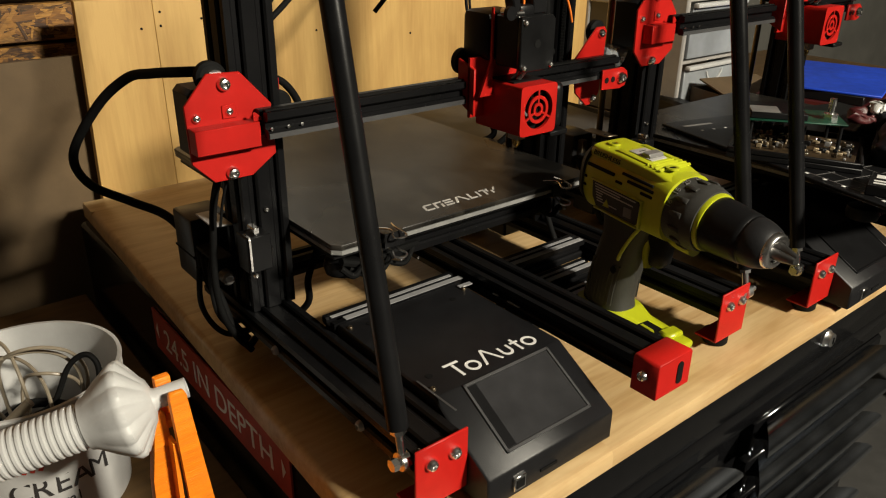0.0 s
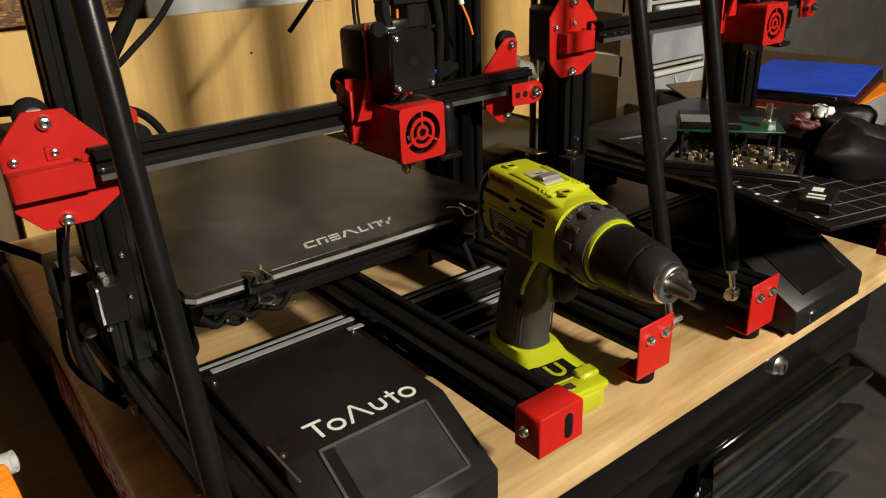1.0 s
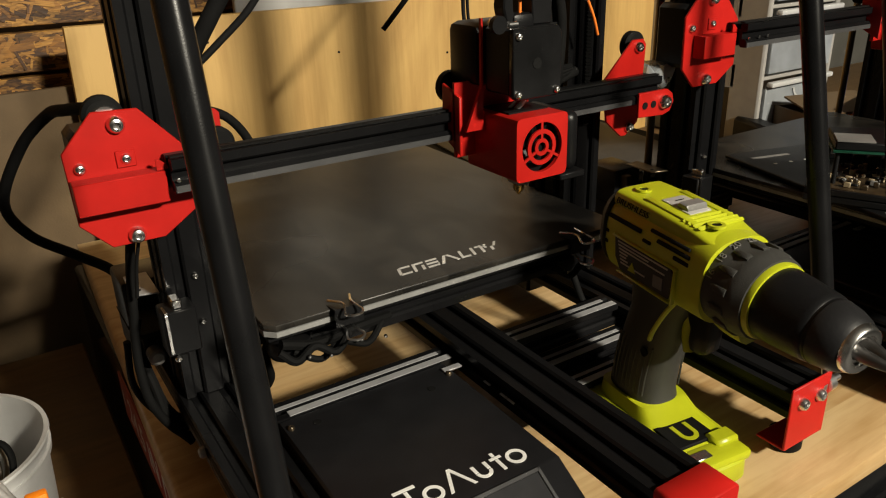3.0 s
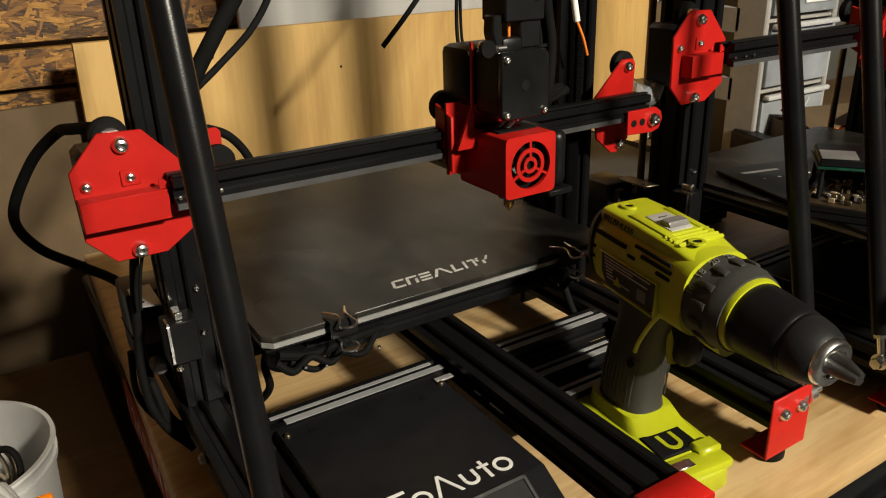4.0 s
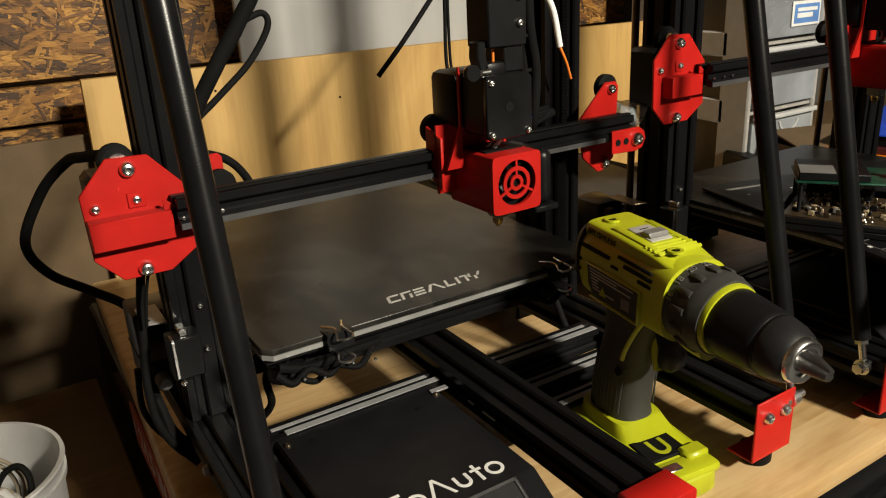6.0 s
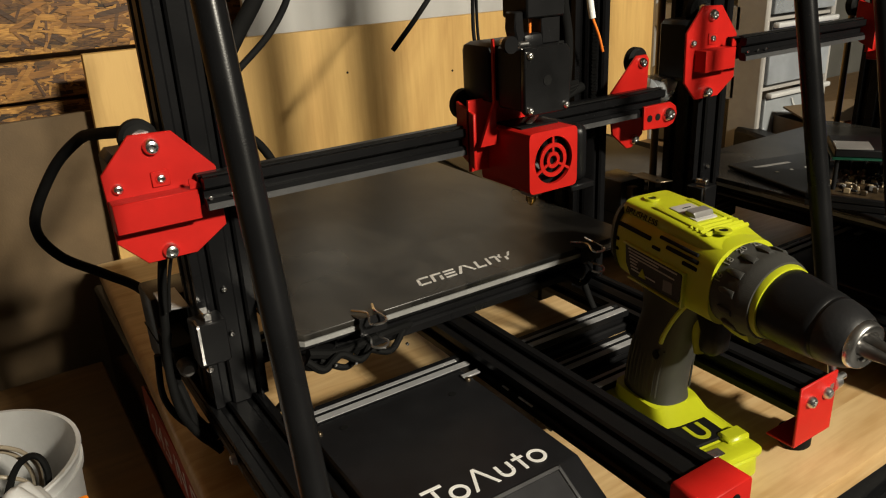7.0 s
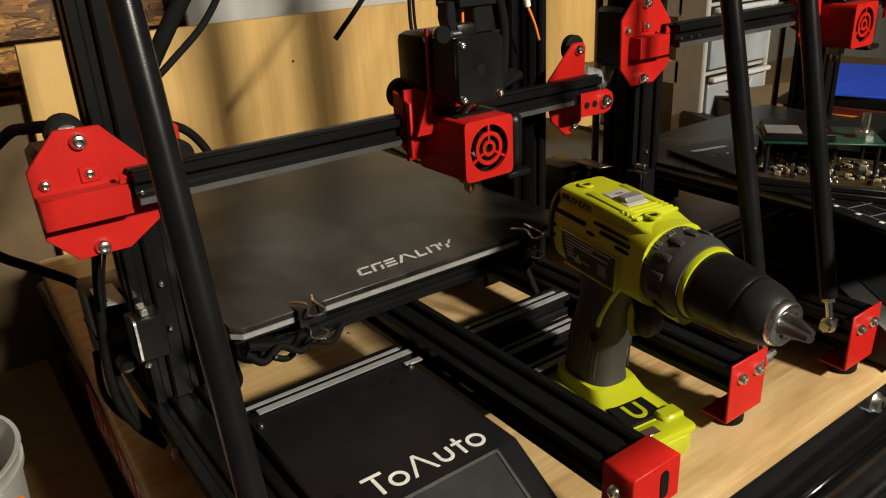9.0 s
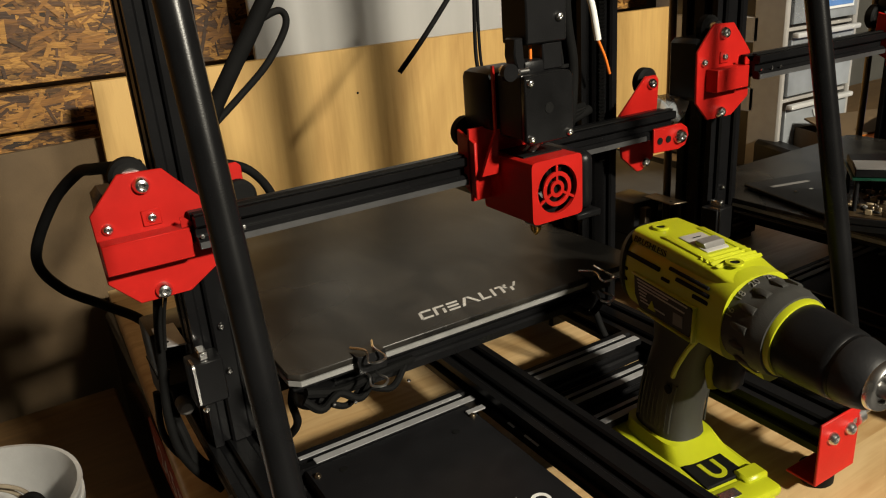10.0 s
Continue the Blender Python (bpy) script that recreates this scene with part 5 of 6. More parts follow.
    bm = bmesh.new(); annulus(bm, (0.0355, -0.0045, 0.0258), 0.0042, 0.0076, 0.0005, -90, 90, axis="z"); box(bm, (0.0245, -0.0003, 0.0258), (0.0355, 0.0031, 0.0263)); box(bm, (0.0245, -0.0121, 0.0258), (0.0355, -0.0087, 0.0263)); part("tray_mark", bm, LIME, tray)
    bm = bmesh.new(); box(bm, (0.048, -0.030, 0.016), (0.0685, 0.024, 0.0245), 0.003, 2); box(bm, (0.042, 0.004, 0.020), (0.056, 0.0245, 0.028), 0.002); part("front_lip", bm, LIME, ft)
    bm = bmesh.new(); box(bm, (0.054, -0.022, 0.0243), (0.062, -0.006, 0.0256), 0.0006); part("bit_clip", bm, CHROME, ft, "bright bit clip")
    d.matrix_world = pose(0.5245, 0.360, 1.0, 0, 0, -96.6)
    return d


drill()

# ---- loose things ----
def cable(name, pts, r, mat, label, category="cable", n=10):
    global ORG
    ORG = Vector((0, 0, 0))
    bm = bmesh.new()
    tube(bm, pts, r, n=n)
    return tagged(part(name, bm, mat), label, category)


# cables of the first printer
cable("cable_loop", [(0.222, 0.580, 1.258), (0.210, 0.592, 1.257), (0.197, 0.625, 1.252), (0.188, 0.662, 1.243), (0.167, 0.690, 1.216), (0.147, 0.725, 1.166), (0.160, 0.742, 1.129), (0.190, 0.722, 1.110), (0.214, 0.690, 1.098), (0.222, 0.640, 1.08)], 0.0044, LOOM, "black braided cable looping beside the printer")
cable("braided_cable", [(0.212, 0.525, 1.205), (0.207, 0.545, 1.159), (0.203, 0.547, 1.122), (0.199, 0.543, 1.084), (0.203, 0.54, 1.05), (0.222, 0.545, 1.016), (0.245, 0.57, 1.008)], 0.0032, LOOM, "black cable bundle hanging behind the upright")
cable("thin_lead", [(0.214, 0.523, 1.19), (0.209, 0.53, 1.165), (0.206, 0.535, 1.14)], 0.0012, RUBBER, "thin black lead below the gantry plate", "lead")
cable("black_lead", [(0.207, 0.558, 1.114), (0.201, 0.559, 1.085), (0.205, 0.560, 1.046), (0.225, 0.562, 1.022), (0.26, 0.58, 1.012)], 0.0022, RUBBER, "black power lead curling on the bench", "lead")
cable("black_lead", [(0.198, 0.575, 1.09), (0.197, 0.578, 1.05), (0.212, 0.58, 1.018), (0.236, 0.585, 1.005), (0.28, 0.60, 1.004)], 0.0026, RUBBER, "black power lead curling on the bench", "lead")
cable("black_lead", [(0.30, 0.545, 1.09), (0.291, 0.55, 1.06), (0.295, 0.56, 1.03), (0.285, 0.58, 1.004)], 0.0034, LOOM, "flat black bed lead beside the base rail", "lead")
cable("braided_cable", [(0.356, 0.62, 1.46), (0.350, 0.62, 1.378), (0.3316, 0.62, 1.3427), (0.3074, 0.62, 1.309), (0.2838, 0.62, 1.2731), (0.272, 0.61, 1.245)], 0.0066, LOOM, "thick black braided cable rising behind the upright")
cable("cable_strap", [(0.335, 0.625, 1.3418), (0.3548, 0.63, 1.3471), (0.358, 0.63, 1.3353), (0.3392, 0.63, 1.3091), (0.312, 0.63, 1.286), (0.2893, 0.63, 1.2684)], 0.0028, RUBBER, "thin black cable tied to a braided cable")
cable("rear_lead", [(0.265, 0.585, 1.250), (0.2767, 0.58, 1.249), (0.2958, 0.58, 1.2402), (0.3091, 0.58, 1.2211), (0.312, 0.58, 1.20)], 0.0034, LOOM, "black braided lead behind the gantry", "lead")
cable("thin_lead", [(0.4890, 0.56, 1.46), (0.4905, 0.56, 1.363), (0.4895, 0.56, 1.297), (0.485, 0.54, 1.275)], 0.0016, RUBBER, "thin black lead rising from the extruder", "lead")
cable("thin_lead", [(0.4950, 0.56, 1.46), (0.4935, 0.56, 1.363), (0.4935, 0.56, 1.30), (0.492, 0.55, 1.28)], 0.0013, RUBBER, "thin black lead rising from the extruder", "lead")
cable("thin_lead", [(0.68, 0.80, 1.41), (0.6328, 0.80, 1.3551), (0.5826, 0.80, 1.2992), (0.55, 0.81, 1.26)], 0.003, RUBBER, "black cable hanging before the plywood sheet", "lead")
cable("braided_cable", [(0.530, 0.50, 1.42), (0.5327, 0.50, 1.3335), (0.5392, 0.50, 1.2911), (0.5362, 0.50, 1.2479), (0.545, 0.515, 1.243), (0.575, 0.522, 1.248)], 0.0044, LOOM, "black ribbed cable behind the hot end")
cable("bed_lead", [(0.505, 0.500, 1.112), (0.532, 0.500, 1.108), (0.552, 0.495, 1.085), (0.560, 0.488, 1.058), (0.566, 0.480, 1.036)], 0.0032, RUBBER, "black bed lead hanging over the cross bars", "lead")
cable("heat_shrink_sleeve", [(0.549, 0.50, 1.352), (0.5585, 0.50, 1.3358), (0.5655, 0.50, 1.3072)], 0.0028, WHITE, "white sleeve on a loose wire", "sleeve")
cable("loose_wire", [(0.5655, 0.50, 1.3072), (0.573, 0.50, 1.293), (0.5781, 0.50, 1.2791)], 0.0012, ORWIRE, "loose orange wire end", "wire")
cable("loose_wire", [(0.540, 0.50, 1.40), (0.545, 0.50, 1.365), (0.549, 0.50, 1.352)], 0.0012, ORWIRE, "loose orange wire end", "wire")
chain = thing("cable_bundle", (0.534, 0.50, 1.243), "bundle of black sleeved wires behind the hot end", "cable")
for k, (dx, mat) in enumerate(((-0.004, LOOM), (0.0, RUBBER), (0.004, LOOM))):
    bm = bmesh.new(); tube(bm, [(0.527 + dx, 0.506, 1.40), (0.5300 + dx, 0.506, 1.33), (0.5330 + dx, 0.506, 1.285), (0.5340 + dx, 0.506, 1.262 - 0.003 * k), (0.546, 0.512, 1.248 + 0.003 * k), (0.568, 0.520, 1.249 + 0.002 * k)], 0.0026); part("sleeve", bm, mat, chain)
for k, z in enumerate((1.262, 1.290, 1.318, 1.350)):
    bm = bmesh.new(); annulus(bm, (0.5335 - 0.0015 * k, 0.506, z), 0.0050, 0.0072, 0.0026, n=20, axis="z"); part("cable_tie", bm, RUBBER, chain)
for k, mat in enumerate((MAROON, PALEGREY, RUBBER, BLUE)):
    bm = bmesh.new(); tube(bm, [(0.500, 0.480 + 0.002 * k, 1.262), (0.512 + 0.003 * k, 0.484, 1.268 - 0.004 * k), (0.524, 0.494 + 0.002 * k, 1.256 - 0.003 * k), (0.534, 0.505, 1.262)], 0.0009, n=6); part("thin_wire", bm, mat, chain)
ORG = Vector((0, 0, 0))
bm = bmesh.new()
for k in range(66):
    box(bm, (0.587, 0.5215, 1.20 + 0.003 * k), (0.593, 0.5228, 1.2015 + 0.003 * k))
box(bm, (0.587, 0.5228, 1.2), (0.593, 0.524, 1.40))
tagged(part("toothed_belt", bm, RUBBER), "black toothed belt hanging by the upright", "belt")
# supply box with a steel plate and odds and ends behind the printers
psu = thing("power_supply", (0.77, 0.80, 1.0), "black steel power supply box behind the printers", "power supply")
bm = bmesh.new(); box(bm, (0.566, 0.648, 1.004), (0.985, 0.985, 1.076), 0.0015); part("case", bm, RUBBER, psu)
for k in range(9):
    bm = bmesh.new(); box(bm, (0.60 + 0.035 * k, 0.6472, 1.022), (0.62 + 0.035 * k, 0.6482, 1.060), 0.0003); part("vent", bm, RUBBER, psu)
for x in (0.59, 0.96):
    for y in (0.67, 0.96):
        bm = bmesh.new(); rod(bm, (x, y, 1.0003), (x, y, 1.0045), 0.008, n=16); part("rubber_foot", bm, RUBBER, psu)
steel_plate = thing("steel_plate", (0.80, 0.79, 1.0763), "dull grey steel plate lying on the power supply", "plate", yaw=-8)
ORG = Vector((0, 0, 0))
bm = bmesh.new(); box(bm, (-0.125, -0.12, 0), (0.150, 0.15, 0.003), 0.0008); part("sheet", bm, DULLPLATE, steel_plate)
roll = thing("tape_roll", (0.632, 0.70, 1.0763), "black tape roll lying on the power supply", "tape")
bm = bmesh.new(); annulus(bm, (0.632, 0.70, 1.0765), 0.012, 0.030, 0.022, n=36, axis="z"); part("tape", bm, PLASTIC, roll)
bm = bmesh.new(); annulus(bm, (0.632, 0.70, 1.0765), 0.0102, 0.0120, 0.021, n=30, axis="z"); part("core", bm, CARD, roll)
for pts in (((0.648, 0.735, 1.080), (0.664, 0.700, 1.088), (0.690, 0.690, 1.112), (0.700, 0.712, 1.135), (0.690, 0.750, 1.130)), ((0.640, 0.770, 1.080), (0.668, 0.735, 1.086), (0.684, 0.720, 1.100), (0.676, 0.740, 1.125), (0.655, 0.780, 1.150))):
    cable("black_lead", pts, 0.0042, LOOM, "black lead heaped on the power supply", "lead")
bm = bmesh.new(); box(bm, (0.7005, 0.575, 1.066), (0.7095, 0.600, 1.118), 0.001)
for k in range(3):
    rod(bm, (0.6990, 0.5875, 1.076 + 0.015 * k), (0.7005, 0.5875, 1.076 + 0.015 * k), 0.0035, n=12)
part("coupling_bracket", bm, SCREWSTEEL, second, "oily steel bracket").matrix_parent_inverse = second.matrix_world.inverted()
# crumpled clear tape by the second printer
bm = bmesh.new()
bmesh.ops.create_icosphere(bm, subdivisions=3, radius=0.02, matrix=Matrix.Translation((0.664, 0.52, 1.235)) @ Matrix.Diagonal((1.2, 0.8, 0.7, 1)))
for v in bm.verts:
    v.co += 0.010 * noise.noise_vector(v.co * 55)
tagged(part("crumpled_wrap", bm, CLEARISH), "crumpled clear plastic wrap behind the gantry", "plastic wrap")

# ---- tub, hose and orange stand beside the chest ----
ST = 0.868
stand = thing("side_table", (-0.07, 0.72, 0.0), "low brown box stand beside the tool chest", "stand")
bm = bmesh.new(); box(bm, (-0.34, 0.40, ST - 0.023), (0.198, 1.05, ST), 0.003); part("top", bm, DARKWOOD, stand)
for x in (-0.31, 0.165):
    for y in (0.43, 1.02):
        bm = bmesh.new(); box(bm, (x - 0.02, y - 0.02, 0.0), (x + 0.02, y + 0.02, ST - 0.023), 0.003); part("leg", bm, DARKWOOD, stand)

TX, TY = 0.053, 0.646
tub = thing("plastic_tub", (TX, TY, ST), "white food tub full of loose cables, red and black print", "tub")
bm = bmesh.new()
lathe(bm, (TX, TY, ST + 0.0005), (0, 0, 1), [(0, 0.001), (0, 0.070), (0.004, 0.072), (0.120, 0.079), (0.1205, 0.0820), (0.126, 0.0825), (0.1262, 0.0805), (0.131, 0.0807), (0.137, 0.0835), (0.139, 0.0830), (0.139, 0.0798), (0.120, 0.0765), (0.006, 0.0695), (0.006, 0.001)], 64)
part("body", bm, TUBWHITE, tub)


def tub_face(a, z):
    """A frame on the tub's side at the angle a and the height z, x along the side, y up."""
    r = 0.0720 + (z - ST - 0.004) * 0.0603 + 0.0005
    return Matrix.Translation((TX + r * math.cos(radians(a)), TY + r * math.sin(radians(a)), z)) @ pose(0, 0, 0, 86.5, 0, a + 90)


def wrap_words(words, z, height, mat, a0, a1):
    """Letters one by one round the tub."""
    for k, ch in enumerate(words):
        if ch != " ":
            lettering("tub_lettering", ch, tub_face(a0 + (a1 - a0) * k / max(1, len(words) - 1), z), height, mat, tub, depth=0.0003)


INK = material("black_print", (0.02, 0.018, 0.018), 0.5)
wrap_words("SOUR CREAM", 0.929, 0.019, INK, -174, -64)
wrap_words("Pure & Natural", 0.909, 0.010, INK, -138, -80)
bm = bmesh.new()
for k in range(9):
    v = box(bm, (-0.0018, -0.006, -0.0002), (0.0018, 0.006 + 0.004 * (k % 3 == 0), 0.0003))
    bmesh.ops.transform(bm, verts=v, matrix=tub_face(-134 + 4.6 * k, 0.956) @ pose(0, 0, 0, 0, 0, -22))
part("print_patch", bm, REDINK, tub, "red printed script")
RT, UPV = Vector((0.77, -0.63, 0)), Vector((0.15, 0.18, 0.97))
for u0, v0, ru, rv, a0, a1, sk in ((0.012, 0.000, 0.040, 0.046, -40, 250, 0.1), (0.004, -0.006, 0.046, 0.044, -30, 235, -0.2), (0.018, -0.012, 0.028, 0.036, -60, 260, 0.3), (-0.030, -0.004, 0.036, 0.046, -30, 220, 0.2), (-0.020, -0.015, 0.050, 0.040, 0, 200, -0.1)):
    pts = []
    for i in range(11):
        a = radians(a0 + (a1 - a0) * i / 10)
        pts.append(Vector((TX, TY + 0.004, ST + 0.112)) + RT * (u0 + ru * math.cos(a) + sk * rv * math.sin(a) * 0.4) + UPV * (v0 + rv * math.sin(a)) + Vector((0.63, 0.77, 0)) * (0.012 * math.sin(2 * a + u0 * 80)))
    cable("coiled_lead", [tuple(q) for q in pts], 0.0017, PALEWIRE, "pale clear tubing coiled in the tub", "lead", n=8)
cable("coiled_lead", [tuple(Vector((TX, TY - 0.004, ST + 0.116)) + RT * u + UPV * v) for u, v in ((-0.045, -0.055), (-0.01, -0.034), (0.022, -0.012), (0.038, 0.022), (0.050, 0.034), (0.060, 0.034), (0.066, 0.022), (0.064, -0.004), (0.058, -0.03))], 0.0027, RUBBER, "black lead coiled in the tub", "lead", n=8)
cable("coiled_lead", [tuple(Vector((TX, TY, ST + 0.06)) + RT * (0.05 * math.cos(a)) + Vector((0.63, 0.77, 0)) * (0.045 * math.sin(a)) + Vector((0, 0, 0.012 * math.sin(a * 1.7)))) for a in [0.7 * k for k in range(14)]], 0.0048, RUBBER, "black lead coiled in the tub", "lead", n=8)

stick = thing("plastic_stick", (0.030, 0.578, 0.99), "pale tan plastic stick poking out of the tub", "stick")
bm = bmesh.new(); rod(bm, (0.004, 0.585, 0.978), (0.047, 0.578, 1.012), 0.0042, n=16); part("rod", bm, PALEWIRE, stick)
hose = thing("corrugated_hose", (0.0757, 0.4858, 1.0361), "white corrugated hose with a scalloped funnel end", "hose")
d = Vector((0.954, -0.305, 0.2135)).normalized()
B = Vector((0.1335, 0.4520, 1.0580)) - d * 0.0700
A = B - d * 0.165
bm = bmesh.new()
prof = []
for k in range(33):
    s = 0.165 * k / 33
    prof += [(s, 0.0160), (s + 0.0006, 0.0160), (s + 0.0016, 0.0172), (s + 0.0034, 0.0172), (s + 0.0044, 0.0160)]
lathe(bm, A, d, prof, 32)
part("ribbed_hose", bm, TUBWHITE, hose)
bm = bmesh.new()
rings = []
q = d.to_track_quat("Z", "Y")
for s, r, sc in ((-0.004, 0.0150, 0), (-0.002, 0.0185, 0), (0.002, 0.0200, 0), (0.012, 0.0275, 0.005), (0.024, 0.0350, 0.018), (0.0275, 0.0362, 0.030), (0.031, 0.0350, 0.045), (0.036, 0.0275, 0.05), (0.041, 0.0195, 0.02), (0.0435, 0.0165, 0), (0.046, 0.0090, 0), (0.048, 0.0078, 0), (0.070, 0.0076, 0), (0.0702, 0.0055, 0), (0.060, 0.0052, 0)):
    rings.append([bm.verts.new(B + q @ Vector((r * (1 + sc * (abs(math.cos(7 * t)) * 2 - 1.2)) * math.cos(t), r * (1 + sc * (abs(math.cos(7 * t)) * 2 - 1.2)) * math.sin(t), s))) for t in [2 * math.pi * k / 140 for k in range(140)]])
for a, b in zip(rings, rings[1:]):
    for k in range(140):
        bm.faces.new((a[k], a[(k + 1) % 140], b[(k + 1) % 140], b[k]))
bm.faces.new(rings[-1])
part("funnel_cap", bm, TUBWHITE, hose, "white scalloped cap with a short spout")

rack = thing("orange_stand", (0.130, 0.460, ST), "orange printed plastic stand holding the hose spout", "stand")
bm = bmesh.new()
prism(bm, [(0.1275, ST + 0.0005), (0.1540, ST + 0.0005), (0.1385, 0.955), (0.1290, 1.0610), (0.1270, 1.0650), (0.1170, 1.0650), (0.1160, 1.0600), (0.1195, 0.965)], "y", 0.4395, 0.4440, 0.0008)
prism(bm, [(0.0930, ST + 0.0005), (0.1280, ST + 0.0005), (0.1200, 0.965), (0.1165, 1.040), (0.1140, 1.046), (0.1080, 1.040), (0.1000, 0.985)], "y", 0.4550, 0.4640, 0.0008)
prism(bm, [(0.1110, ST + 0.0005), (0.1150, ST + 0.0005), (0.1180, 1.02), (0.1150, 1.02)], "y", 0.4442, 0.4552)
box(bm, (0.0880, 0.436, ST + 0.0003), (0.158, 0.474, ST + 0.007), 0.002)
part("frame", bm, ORANGE, rack)
bm = bmesh.new(); box(bm, (0.1150, 0.4645, 1.030), (0.1270, 0.4715, 1.0650), 0.0015, 2); box(bm, (0.1140, 0.4555, 1.026), (0.1260, 0.4720, 1.034), 0.001); part("hook", bm, ORANGE, rack)

bag = thing("clear_bag", (-0.06, 0.95, 0.868), "clear plastic bag standing behind the tub", "bag")
bm = bmesh.new()
bmesh.ops.create_grid(bm, x_segments=14, y_segments=14, size=0.5)
for v in bm.verts:
    u, w = v.co.x, v.co.y
    v.co = Vector((-0.07 + 0.20 * u, 0.95 + 0.02 * math.sin(5 * u), 0.96 + 0.18 * w)) + 0.014 * noise.noise_vector(Vector((u * 4, w * 4, 0.3)))
bmesh.ops.solidify(bm, geom=bm.faces, thickness=0.0015)
part("film", bm, CLEARISH, bag)

# ---- heap on the second printer ----
HY = -15.0
def on_plate(u, v, z):
    c, s = math.cos(radians(HY)), math.sin(radians(HY))
    return (0.782 + u * c + v * s, 0.519 + u * s - v * c, z)   # u across, v from the back edge towards the front

plate = thing("glass_print_plate", on_plate(0, 0, 1.1315), "black print plate with white grid lying across the second printer", "print plate", yaw=HY)
ORG = Vector((0, 0, 0))
bm = bmesh.new(); box(bm, (0, -0.325, 0.0045), (0.31, 0.0, 0.0085), 0.0008); part("glass", bm, PLASTIC, plate)
for k in range(9):
    bm = bmesh.new(); box(bm, (0.012 + 0.022 * k, -0.312, 0.0086), (0.0126 + 0.022 * k, -0.18, 0.0088)); part("grid_line", bm, GREYPL, plate)
for k in range(6):
    bm = bmesh.new(); box(bm, (0.012, -0.312 + 0.022 * k, 0.0086), (0.19, -0.3114 + 0.022 * k, 0.0088)); part("grid_line", bm, GREYPL, plate)
for k in range(7):
    bm = bmesh.new(); box(bm, (0.008 + 0.0, -0.305 + 0.022 * k, 0.0086), (0.0115, -0.3015 + 0.022 * k, 0.0088)); part("grid_mark", bm, WHITE, plate)
    bm = bmesh.new(); box(bm, (0.022 + 0.018 * k, -0.048, 0.0086), (0.025 + 0.018 * k, -0.045, 0.0088)); part("grid_mark", bm, WHITE, plate)
bm = bmesh.new(); box(bm, (0.014, -0.026, 0.0086), (0.058, -0.021, 0.0088)); part("mark", bm, GREYPL, plate, "white printed mark")
bm = bmesh.new(); box(bm, (0.02, -0.30, -0.0035), (0.28, -0.02, 0.0043)); part("backing", bm, BLACK, plate)

def board_thing(name, label, cat, c, size, mat, z):
    t = thing(name, (*c, z), label, cat, yaw=size[3])
    global ORG
    ORG = Vector((0, 0, 0))
    bm = bmesh.new(); box(bm, (-size[0] / 2, -size[1] / 2, 0), (size[0] / 2, size[1] / 2, size[2]), 0.0006)
    part("board", bm, mat, t)
    return t

tray = thing("black_tray", (0.800, 0.355, 1.1402), "black plastic tray holding circuit boards", "tray", yaw=-66)
ORG = Vector((0, 0, 0))
bm = bmesh.new(); box(bm, (-0.066, -0.060, 0), (0.066, 0.060, 0.006), 0.001)
for a, b in (((-0.066, -0.060), (0.066, -0.056)), ((-0.066, 0.056), (0.066, 0.060)), ((-0.066, -0.060), (-0.062, 0.060)), ((0.062, -0.060), (0.066, 0.060))):
    box(bm, (*a, 0.006), (*b, 0.0115), 0.001)
part("shell", bm, PLASTIC, tray)
brown = board_thing("circuit_board", "brown circuit board crowded with pale connectors", "circuit board", (0.797, 0.352), (0.118, 0.092, 0.0018, -70), BROWNPCB, 1.1476)
rng = random.Random(3)
for k in range(150):
    x, y = rng.uniform(-0.054, 0.054), rng.uniform(-0.040, 0.028)
    w, dd, hh = rng.uniform(0.0012, 0.0065), rng.uniform(0.0012, 0.0045), rng.uniform(0.001, 0.0055)
    bm = bmesh.new(); box(bm, (x - w / 2, y - dd / 2, 0.0019), (x + w / 2, y + dd / 2, 0.0019 + hh), 0.0006)
    part("component", bm, rng.choice((TAN, TAN, SCREWSTEEL, PLASTIC, PLASTIC, GREYPL, BROWNPCB, TAN, CHROME)), brown)
for k in range(5):
    bm = bmesh.new(); box(bm, (-0.056 + 0.012 * k, 0.030, 0.002), (-0.046 + 0.012 * k, 0.044, 0.013), 0.0008); part("terminal_block", bm, PLASTIC, brown)
green = board_thing("circuit_board", "green circuit board with a black heat sink and a steel post", "circuit board", (0.800, 0.366), (0.100, 0.062, 0.0018, -52), PCB, 1.177)
bm = bmesh.new(); box(bm, (-0.048, -0.028, 0.0019), (0.010, 0.028, 0.009), 0.001); part("heat_sink", bm, PLASTIC, green)
bm = bmesh.new(); box(bm, (-0.047, -0.027, 0.0091), (-0.018, 0.000, 0.0101)); part("cover", bm, GREYPL, green)
bm = bmesh.new(); rod(bm, (0.036, -0.008, 0.0018), (0.036, -0.008, 0.024), 0.0036, n=14); rod(bm, (0.036, -0.008, 0.0018), (0.036, -0.008, 0.008), 0.008, n=6); part("steel_post", bm, CHROME, green, "bright threaded steel post")
for x, y in ((-0.045, -0.026), (0.045, -0.026), (-0.045, 0.026), (0.045, 0.026)):
    bm = bmesh.new(); rod(bm, (x, y, -0.0275), (x, y, 0.0), 0.002, n=10); part("standoff", bm, PLASTIC, green)
ORG = Vector((0, 0, 0))
